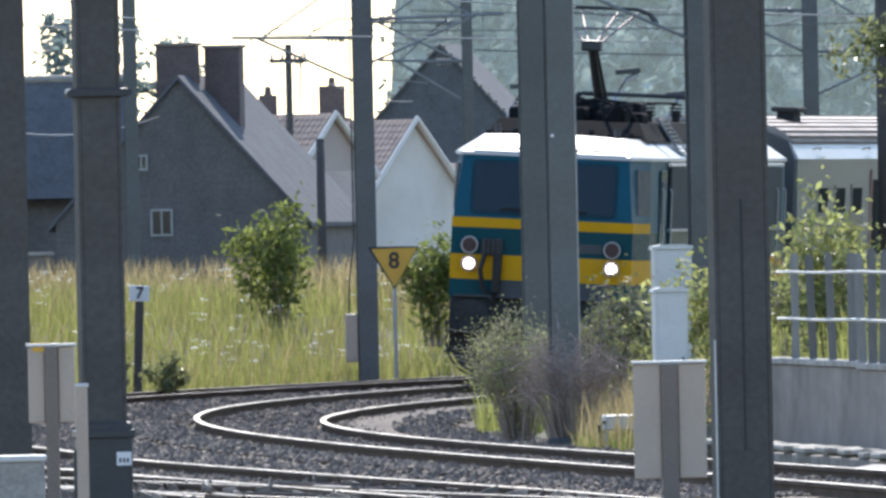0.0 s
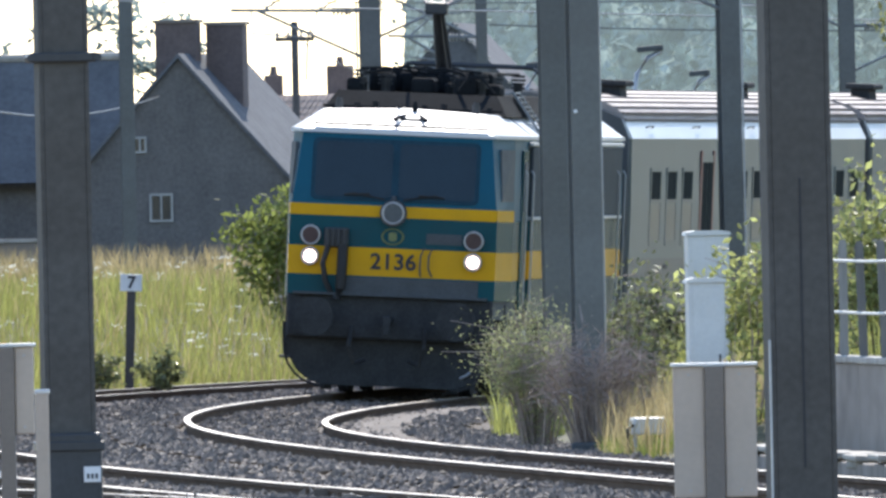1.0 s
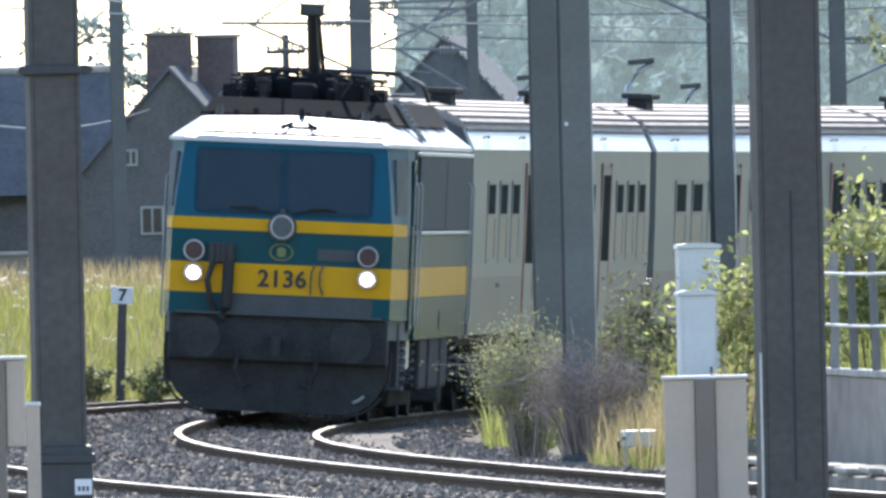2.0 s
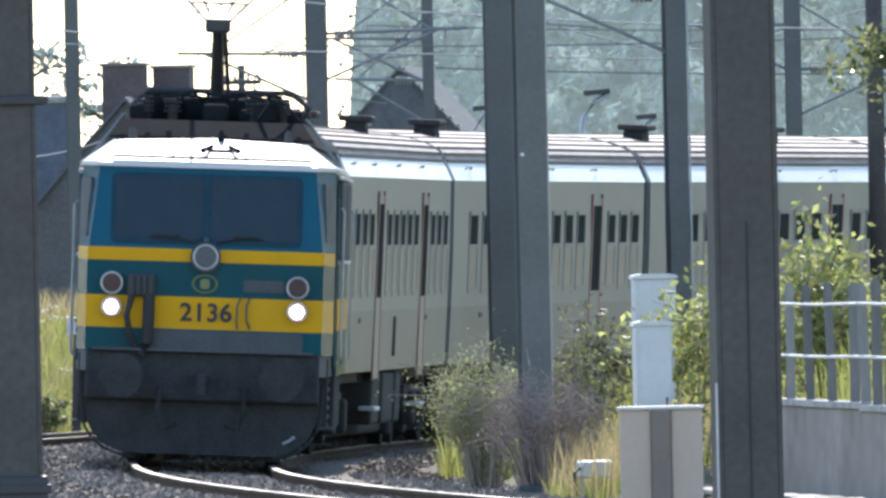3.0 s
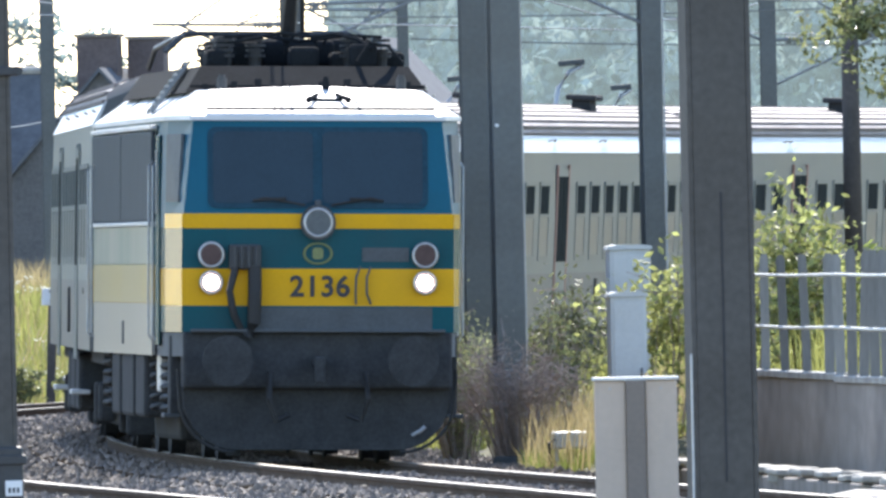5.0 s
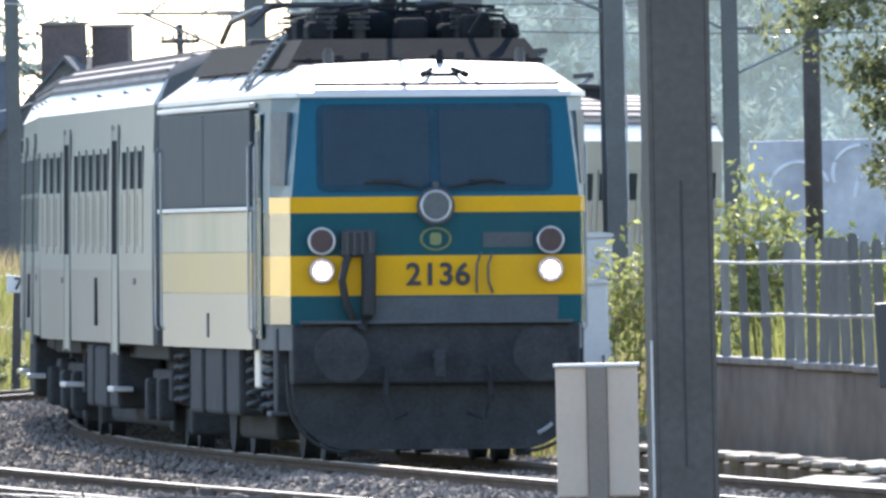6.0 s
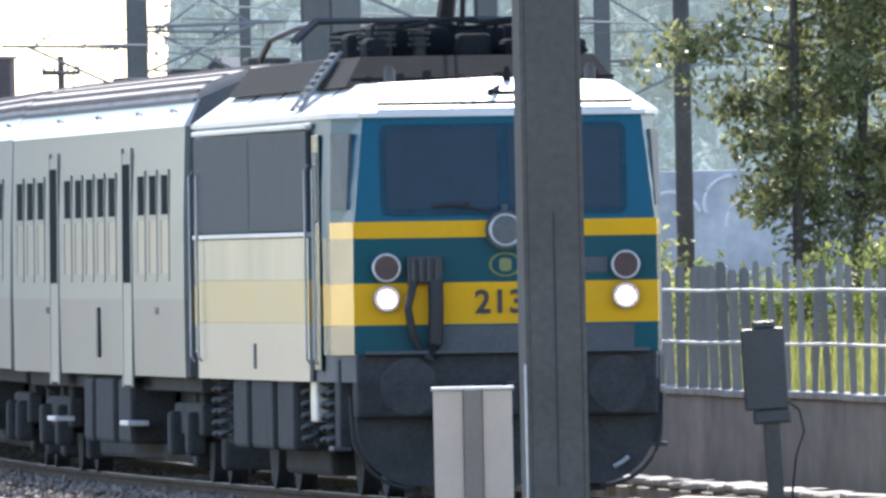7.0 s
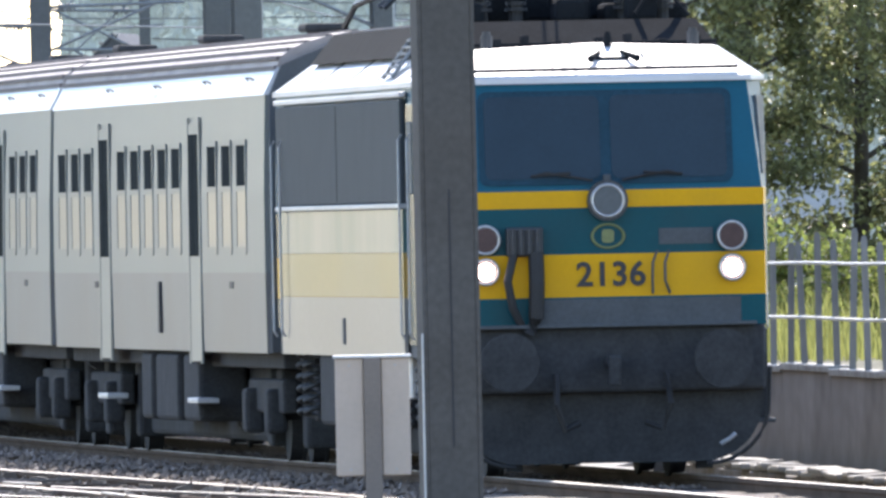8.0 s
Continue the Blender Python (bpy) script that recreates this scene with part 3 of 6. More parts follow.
def build_locomotive():
    loco = thing("locomotive", "blue and teal electric locomotive with yellow bands and lit headlamps", "locomotive")
    part("solebar", band(1.10, 1.33, -0.02), UNDERGREY, loco, "grimy grey lower edge of the body")
    part("lower_body", band(1.33, 1.58), TEAL, loco, "dark teal lower body")
    part("coupler_panel", front_panel(-0.62, 1.08, 1.34, 1.565, 0.006, 0.02), UNDERGREY, loco, "grimy grey panel above the buffer beam")
    part("number_band", band(1.58, 1.93), YELLOW, loco, "yellow band round the body")
    part("waist", band(1.93, 2.32), TEAL, loco, "teal waist panel")
    part("upper_body", band(2.32, 3.33, 0.0, 3), BLUE, loco, "blue upper body round the windscreen")
    # the narrow stripe runs round the cab only
    part("stripe", front_panel(-face_w(2.4), face_w(2.4), 2.31, 2.45, 0.006, 0.02), YELLOW, loco, "narrow yellow stripe")
    for side in (-1, 1):
        bm = bmesh.new()
        w0, w1 = face_w(2.38), HALF
        a = [(side * (w0 + 0.006), 0.0), (side * (w1 + 0.006), CAB)]
        vs = [bm.verts.new((x, y, z)) for z in (2.31, 2.45) for x, y in a] + [bm.verts.new((x - side * 0.03, y, z)) for z in (2.31, 2.45) for x, y in a]
        for f in ((0, 1, 3, 2), (4, 6, 7, 5), (0, 2, 6, 4), (1, 5, 7, 3), (2, 3, 7, 6), (0, 4, 5, 1)):
            bm.faces.new([vs[i] for i in f])
        part("side_stripe", bm, YELLOW, loco)
    # windscreen: a dark surround with two panes and a centre pillar
    surround = part("windscreen_surround", front_panel(-1.04, 1.04, 2.50, 3.27, 0.008, 0.02, 0.08), SURROUND, loco, "dark blue windscreen surround")
    for side in (-1, 1):
        x0, x1 = (0.045, 0.99) if side > 0 else (-0.99, -0.045)
        part("windscreen_pane", front_panel(x0, x1, 2.55, 3.225, 0.014, 0.02, 0.06), GLASS, surround, "dark tinted windscreen pane")
        wiper = tube([(side * 0.12, -0.045, 2.53), (side * 0.5, -0.03, 2.60), (side * 0.56, -0.025, 2.585)], 0.011, 5)
        tube([(side * 0.30, -0.04, 2.595), (side * 0.62, -0.02, 2.575)], 0.012, 5, wiper)
        part("wiper", wiper, RUBBER, loco)
    part("wiper_motor", box(-0.03, 0.03, -0.05, 0.0, 2.5, 2.58, 0.012), UNDERGREY, loco)
    # roof: gutter, sloping hood, rain strip
    part("gutter", band(3.33, 3.375, 0.035), ROOFWHITE, loco, "pale roof gutter")
    bm = bmesh.new()
    lower = [bm.verts.new((x, y, 3.375)) for x, y in shell_loop(3.375, 0.02)]
    upper = [bm.verts.new((x, y, 3.62)) for x, y in ((-0.98, 0.95), (0.98, 0.95), (1.06, 1.4), (1.06, LENGTH - 1.4), (0.98, LENGTH - 0.95),
                                                      (-0.98, LENGTH - 0.95), (-1.06, LENGTH - 1.4), (-1.06, 1.4))]
    for i in range(8):
        bm.faces.new((lower[i], lower[(i + 1) % 8], upper[(i + 1) % 8], upper[i]))
    crown = [bm.verts.new((0, 1.1, 3.66)), bm.verts.new((0, LENGTH - 1.1, 3.66))]
    bm.faces.new((upper[0], upper[1], crown[0]))
    bm.faces.new((upper[1], upper[2], upper[3], upper[4], crown[1], crown[0]))
    bm.faces.new((upper[4], upper[5], crown[1]))
    bm.faces.new((upper[5], upper[6], upper[7], upper[0], crown[0], crown[1]))
    bm.faces.new(lower[::-1])
    roof = part("roof", bm, ROOFWHITE, loco, "pale grey sloping roof")
    part("rain_strip", box(-1.05, 1.12, 0.22, 0.26, 3.425, 3.46, 0.008), INK, roof)
    for x in (-0.34, 0.35):
        part("roof_seam", tube([(x * 1.2, 0.2, 3.425), (x, 0.97, 3.635)], 0.008, 5), UNDERGREY, roof)
    bracket = part("horn_bracket", box(-0.02, 0.26, 0.60, 0.72, 3.505, 3.545, 0.012), ROOFBLACK, roof)
    for x, out in ((0.03, -0.10), (0.21, 0.10)):
        part("horn", tube([(x, 0.80, 3.585), (x + out * 0.5, 0.58, 3.555), (x + out, 0.45, 3.525)], [0.018, 0.022, 0.034], 10), ROOFBLACK, bracket, "black air horn")
    part("roof_aerial", tube([(0.12, 1.0, 3.62), (0.12, 1.0, 3.70), (0.12, 1.0, 3.75)], [0.04, 0.032, 0.02], 8), ROOFBLACK, roof)
    for x in (-0.85, 0.85):
        stud = disc((x, 1.3, 3.68), (0, 0, 1), 0.05, 0.12, 10)
        disc((x, 1.3, 3.74), (0, 0, 1), 0.035, 0.06, 10, stud)
        part("roof_aerial", stud, BLACKPAINT, roof)
    for y in (3.2, 6.4, 9.6, 12.8):
        for side in (-1, 1):
            part("roof_panel_joint", tube([(side * 1.37, y, 3.39), (side * 1.05, y, 3.635)], 0.008, 5), UNDERGREY, roof)
    # dark raised equipment housing on the roof
    bm = bmesh.new()
    lo = [bm.verts.new((x, y, 3.60)) for x, y in ((-1.16, 2.2), (1.16, 2.2), (1.16, 15.8), (-1.16, 15.8))]
    hi = [bm.verts.new((x, y, 3.86)) for x, y in ((-0.99, 2.6), (0.99, 2.6), (0.99, 15.3), (-0.99, 15.3))]
    for i in range(4):
        bm.faces.new((lo[i], lo[(i + 1) % 4], hi[(i + 1) % 4], hi[i]))
    bm.faces.new(hi)
    bm.faces.new(lo[::-1])
    part("equipment_housing", bm, ROOFBLACK, roof, "black raised equipment housing")
    # a dark foot rail and small clips along the front of the housing
    part("foot_rail", box(-1.12, 1.12, 2.02, 2.10, 3.65, 3.68, 0.01), ROOFBLACK, roof)
    for k, x in enumerate((-0.98, -0.7, -0.47, -0.2, 0.14, 0.38, 0.66, 0.95)):
        part("foot_bracket", box(x - 0.03, x + 0.03, 2.0, 2.2, 3.62, 3.69 + 0.025 * (k % 3), 0.008), ROOFBLACK, roof)
    # breaker cases, drum resistor and pipes standing up from the housing
    for x0, x1, y, z1 in ((-0.92, -0.72, 2.9, 4.02), (-0.66, -0.40, 3.3, 4.10), (0.28, 0.98, 3.1, 4.00), (0.44, 0.70, 2.8, 4.08), (-0.12, 0.16, 3.0, 4.05)):
        part("breaker_case", box(x0, x1, y, y + 0.7, 3.84, z1, 0.045), ROOFBLACK, roof)
    part("jumper", tube([(-0.9, 2.9, 3.9), (-0.7, 3.0, 4.08), (-0.5, 3.0, 4.12), (-0.2, 3.1, 4.18), (0.1, 3.1, 4.14), (0.3, 3.0, 4.17), (0.52, 2.9, 4.12), (0.66, 2.8, 4.02)], 0.02, 6), ROOFBLACK, roof)
    part("jumper", tube([(0.5, 2.65, 3.9), (0.62, 2.7, 4.08), (0.8, 2.75, 4.06), (0.95, 2.7, 3.88)], 0.018, 6), ROOFBLACK, roof)
    # louvred side ladders of the housing
    for side in (-1, 1):
        for y in (4.6,):
            grate = part("side_louvre", tube([(side * 1.37, y, 3.42), (side * 1.0, y, 3.92)], 0.018, 6), CATGREY, roof)
            part("louvre_rail", tube([(side * 1.37, y + 0.9, 3.42), (side * 1.0, y + 0.9, 3.92)], 0.018, 6), CATGREY, grate)
            for k in range(9):
                f = (k + 0.5) / 9
                part("louvre_slat", box(side * (1.37 - 0.37 * f) - 0.02, side * (1.37 - 0.37 * f) + 0.02, y, y + 0.9, 3.42 + 0.5 * f, 3.44 + 0.5 * f), CATGREY, grate)
    # insulators and busbars
    for x, y in ((-0.75, 3.0), (-0.45, 3.1), (0.45, 3.1), (0.75, 3.0), (-0.6, 6.8), (0.6, 6.8), (-0.6, 10.0), (0.6, 10.0)):
        stack = disc((x, y, 3.93), (0, 0, 1), 0.06, 0.2, 10)
        for k in range(4):
            disc((x, y, 3.96 + 0.05 * k), (0, 0, 1), 0.095 - 0.01 * (k % 2), 0.03, 12, stack)
        part("insulator", stack, RUBBER, roof, "dark ribbed insulator")
    bus = tube([(-0.75, 3.0, 4.14), (-0.45, 3.1, 4.16), (0.0, 3.6, 4.10), (0.45, 3.1, 4.16), (0.75, 3.0, 4.14)], 0.018, 6)
    tube([(-0.6, 3.2, 4.13), (-0.6, 10, 4.13)], 0.022, 6, bus)
    tube([(0.6, 3.2, 4.13), (0.6, 10, 4.13)], 0.022, 6, bus)
    part("busbar", bus, ROOFBLACK, roof)
    for x, y, w, h in ((-0.55, 4.6, 0.22, 0.26), (0.0, 4.2, 0.35, 0.22), (0.5, 5.0, 0.25, 0.24), (-0.2, 8.2, 0.5, 0.2)):
        part("switchgear", box(x - w, x + w, y - 0.35, y + 0.35, 3.85, 3.90 + h, 0.05), ROOFBLACK, roof)
    for x in (-0.28, 0.02, 0.36):
        part("cable_loop", tube([(x + 0.16 * math.cos(a), 3.5, 3.98 + 0.2 * math.sin(a)) for a in (k * math.pi / 10 for k in range(11))], 0.016, 6), ROOFBLACK, roof)
    # lowered pantograph behind, arched bars
    lowered = part("lowered_pantograph", tube([(-0.95, 14.6, 3.92), (-0.93, 13.6, 4.10), (-0.8, 11.8, 4.20), (-0.7, 9.8, 4.22)], 0.03, 6), BLACKPAINT, roof, "folded black pantograph")
    part("pantograph_arm", tube([(0.95, 14.6, 3.92), (0.93, 13.6, 4.10), (0.8, 11.8, 4.20), (0.7, 9.8, 4.22)], 0.03, 6), BLACKPAINT, lowered)
    for y, z in ((9.8, 4.22), (10.3, 4.23)):
        part("pantograph_bow", tube([(-1.0, y, z - 0.18), (-0.8, y, z), (0.8, y, z), (1.0, y, z - 0.18)], 0.028, 6), BLACKPAINT, lowered)
    # raised pantograph: base, lower arm, splayed upper rods, curved head
    base = box(-0.6, 0.6, 4.9, 6.1, 3.85, 4.14, 0.02)
    raised = part("raised_pantograph", base, UNDERBLACK, roof, "raised pantograph touching the contact wire")
    part("lower_arm", tube([(0, 6.0, 4.12), (0, 5.2, 4.6), (0.0, 4.75, 4.92)], [0.085, 0.07, 0.06], 8), BLACKPAINT, raised)
    part("guide_rod", tube([(0.13, 5.7, 4.12), (0.08, 4.7, 4.86)], 0.025, 6), BLACKPAINT, raised)
    part("knee", box(-0.14, 0.14, 4.62, 4.86, 4.84, 5.0, 0.03), BLACKPAINT, raised)
    for x in (-0.42, -0.2, 0.2, 0.42):
        part("upper_rod", tube([(x * 0.25, 4.75, 4.95), (x * 1.3, 5.5, 5.40)], 0.018, 6), COPPERROD, raised)
    part("cross_rod", tube([(-0.3, 5.1, 5.17), (0.3, 5.1, 5.17)], 0.015, 6), COPPERROD, raised)
    for y in (5.36, 5.64):
        part("collector_strip", tube([(-0.82, y, 5.28), (-0.72, y, 5.40), (-0.55, y, 5.46), (0.55, y, 5.46), (0.72, y, 5.40), (0.82, y, 5.28)], 0.028, 6), BLACKPAINT, raised)
    # lamps, emblem, number
    for side in (-1, 1):
        headlamp(loco, side * 1.01, 2.06, DULLLENS, 0.10, False)
        headlamp(loco, side * 1.01, 1.80, LIT, 0.09, True)
    headlamp(loco, 0.0, 2.365, CENTRELENS, 0.115, False)
    part("emblem_ring", ring((0, 0, 0), (0, 1, 0), 0.1, 0.010, 28), OLIVE, loco, "oval olive emblem").matrix_basis = pose(0, -0.01, 2.075) @ Matrix.Diagonal((1.3, 1, 0.95, 1))
    part("emblem_core", front_panel(-0.05, 0.05, 2.02, 2.13, 0.012, 0.02, 0.03), OLIVE, loco)
    lettering("2136", 0.275, INK, loco, pose(0.02, -0.012, 1.755, 90, 0, 0), "fleet_number")
    # cable sockets with their hanging leads beside the left lamp
    socket = box(-0.84, -0.54, -0.1, 0.0, 1.92, 2.16, 0.02)
    for k in range(4):
        disc((-0.79 + 0.067 * k, -0.12, 2.04), (0, 0, 1), 0.022, 0.2, 8, socket)
    part("cable_socket", socket, BLACKPAINT, loco, "black cable sockets")
    part("cable_lead", tube([(-0.60, -0.1, 1.95), (-0.60, -0.13, 1.7), (-0.61, -0.12, 1.42), (-0.66, -0.08, 1.30)], 0.065, 8), RUBBER, loco)
    part("cable_lead", tube([(-0.78, -0.1, 1.95), (-0.84, -0.14, 1.72), (-0.80, -0.12, 1.5), (-0.72, -0.08, 1.34)], 0.035, 8), RUBBER, loco)
    part("grab_rail", tube([(0.36, -0.01, 1.60), (0.355, -0.05, 1.7), (0.36, -0.05, 1.85), (0.40, -0.01, 1.95)], 0.012, 6), UNDERGREY, loco)
    part("grab_rail", tube([(0.50, -0.01, 1.60), (0.46, -0.05, 1.7), (0.46, -0.05, 1.85), (0.50, -0.01, 1.95)], 0.012, 6), UNDERGREY, loco)
    part("side_plate", front_panel(0.42, 0.86, 2.0, 2.13, 0.008, 0.02), UNDERGREY, loco, "faded nameplate")
    # buffer beam, buffers, coupling, plough
    part("buffer_beam", box(-1.27, 1.27, -0.02, 0.5, 0.80, 1.335, 0.03), UNDERBLACK, loco, "black buffer beam")
    part("front_step", box(-1.2, 1.2, -0.12, 0.1, 1.33, 1.36, 0.008), UNDERGREY, loco)
    for side in (-1, 1):
        buf = disc((side * 0.875, -0.3, 1.06), (0, 1, 0), 0.11, 0.6, 16)
        disc((side * 0.875, -0.62, 1.06), (0, 1, 0), 0.24, 0.05, 24, buf)
        part("buffer", buf, UNDERBLACK, loco, "black round buffer")
        part("step_post", tube([(side * 1.25, 0.3, 0.95), (side * 1.24, 0.3, 0.6), (side * 1.15, 0.3, 0.42), (side * 0.85, 0.3, 0.36)], 0.03, 6), UNDERBLACK, loco)
        part("air_hose", tube([(side * 0.45, -0.1, 0.95), (side * 0.47, -0.25, 0.7), (side * 0.4, -0.22, 0.5), (side * 0.28, -0.1, 0.55)], 0.03, 6), RUBBER, loco)
        part("guard_iron", box(side * 0.78 - 0.07, side * 0.78 + 0.07, 0.3, 0.36, 0.16, 0.8, 0.01), UNDERBLACK, loco)
        part("ladder", box(side * 1.3 - 0.06, side * 1.3 + 0.06, 0.75, 1.25, 0.55, 1.30, 0.02), UNDERBLACK, loco, "cab step ladder")
        part("cab_step", box(side * 1.34 - 0.08, side * 1.34 + 0.08, 0.75, 1.25, 0.52, 0.56, 0.01), UNDERGREY, loco)
    hook = disc((0, -0.2, 1.04), (0, 1, 0), 0.06, 0.4, 10)
    box(-0.05, 0.05, -0.42, -0.3, 0.85, 1.1, 0.02, hook)
    part("coupling_hook", hook, UNDERBLACK, loco)
    corner = [(1.26 - 0.5 * (1 - math.cos(q)), 0.72 - 0.5 * math.sin(q)) for q in (k * math.pi / 16 for k in range(9))]
    outline = [(1.27, 1.0)] + corner + [(-x, z) for x, z in corner[::-1]] + [(-1.27, 1.0)]
    part("plough", prism(outline, 0.14, 0.22), UNDERBLACK, loco, "black rail guard plate")
    for side in (-1, 1):
        bar = tube([(side * x * 1.035, 0.10, z - 0.02) for x, z in [(1.27, 1.0)] + corner], 0.018, 6)
        part("edge_hose", bar, RUBBER, loco, "black hose along the rail guard")
    part("hose_coupling", tube([(0.90, 0.08, 0.36), (0.97, 0.06, 0.40), (1.02, 0.08, 0.44)], 0.02, 6), GALV, loco, "bright hose coupling")
    part("apron", box(-1.12, 1.12, 0.35, 0.9, 0.4, 1.15, 0.04), UNDERBLACK, loco)
    # sides: grille panel, doors, cab windows, lower glossy panel
    for side in (-1, 1):
        s = side * HALF
        grille = part("side_grille", box(min(s, s + side * 0.05), max(s, s + side * 0.05), 3.0, 16.2, 2.38, 3.24, 0.015), GRILLE, loco, "dark grey side grille")
        for y in (9.6,):
            part("grille_joint", box(min(s, s + side * 0.054), max(s, s + side * 0.054), y, y + 0.03, 2.40, 3.22), UNDERBLACK, grille)
        part("grille_sill", box(min(s, s + side * 0.07), max(s, s + side * 0.07), 3.0, 16.2, 2.335, 2.375, 0.008), GALV, loco)
        part("top_rail", box(min(s, s + side * 0.06), max(s, s + side * 0.06), 2.9, 16.3, 3.255, 3.30, 0.008), ROOFWHITE, loco)
        for y in (2.0, 15.6):
            door = part("cab_door", box(min(s, s + side * 0.02), max(s, s + side * 0.02), y, y + 0.72, 1.2, 3.2, 0.01), TEAL, loco, "teal cab door")
            part("door_window", box(min(s + side * 0.015, s + side * 0.03), max(s + side * 0.015, s + side * 0.03), y + 0.12, y + 0.6, 2.45, 3.05, 0.01), CABGLASS, door)
            for dy in (-0.08, 0.80):
                part("handrail", tube([(s + side * 0.05, y + dy, 1.25), (s + side * 0.08, y + dy, 1.3), (s + side * 0.08, y + dy, 2.9), (s + side * 0.05, y + dy, 2.95)], 0.012, 6), GALV, loco, "slim steel handrail")
        cab_window = bmesh.new()
        pts = []
        for f, z in ((0.3, 2.56), (0.92, 2.56), (0.92, 3.2), (0.36, 3.2)):
            y = f * CAB
            w = face_w(z) + (HALF - face_w(z)) * f
            pts.append((side * (w + 0.012), y, z))
        vs = [cab_window.verts.new(p) for p in pts] + [cab_window.verts.new((p[0] - side * 0.03, p[1], p[2])) for p in pts]
        for f in ((0, 1, 2, 3), (7, 6, 5, 4), (0, 4, 5, 1), (1, 5, 6, 2), (2, 6, 7, 3), (3, 7, 4, 0)):
            cab_window.faces.new([vs[i] for i in f])
        part("cab_side_window", cab_window, CABGLASS, loco, "cab side window")
        # left panels carry the sky glare in their colour; same paint as the right
        for z0, z1, mat, words in ((1.10, 1.60, GLARESIDE, "teal lower side panel paled by painted sky glare"), (1.60, 1.97, GLAREYELLOW, "yellow side band paled by painted sky glare"), (1.97, 2.33, GLARETEAL, "teal side panel with painted glare streaks")) if side < 0 else ((1.10, 1.60, TEAL, "teal lower side panel"), (1.60, 1.95, YELLOW, "yellow side band"), (1.95, 2.33, TEAL, "teal side panel")):
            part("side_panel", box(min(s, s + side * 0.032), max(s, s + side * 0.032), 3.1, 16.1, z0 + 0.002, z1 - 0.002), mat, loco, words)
        part("side_latch", box(min(s + side * 0.03, s + side * 0.045), max(s + side * 0.03, s + side * 0.045), 9.2, 9.4, 1.2, 1.42, 0.004), UNDERGREY, loco)
        for y, w in ((6.3, 0.9), (9.0, 1.2), (11.6, 0.8)):
            part("underframe_case", box(side * 1.2 - 0.2, side * 1.2 + 0.2, y - w, y + w, 0.5, 1.12, 0.04), UNDERBLACK, loco, "black underframe case")
        part("sand_pipe", tube([(side * 1.2, 2.0, 1.1), (side * 1.15, 1.8, 0.7), (side * 0.85, 1.7, 0.25)], 0.03, 6), UNDERBLACK, loco)
        part("bogie_case", box(side * 1.25 - 0.06, side * 1.25 + 0.06, 4.0, 4.6, 0.75, 1.12, 0.02), GALV, loco, "pale sandbox on the bogie")
    # solid black blocks added so the space under the body stays in dark shade
    part("underbody_filler", box(-1.0, 1.0, 6.4, 11.6, 0.27, 1.12, 0.05), UNDERBLACK, loco, "added black block closing the shadowed gap between the bogies")
    for y in (2.2, 4.1, 13.9, 15.8):
        part("bogie_filler", box(-0.66, 0.66, y - 0.45, y + 0.45, 0.25, 1.1, 0.05), UNDERBLACK, loco)
    bogie(loco, 4.1, 2.8, 0.6, True)
    bogie(loco, 13.9, 2.8, 0.6, True)
    return loco


# ---- coaches ----
COACH_LENGTH = 26.4


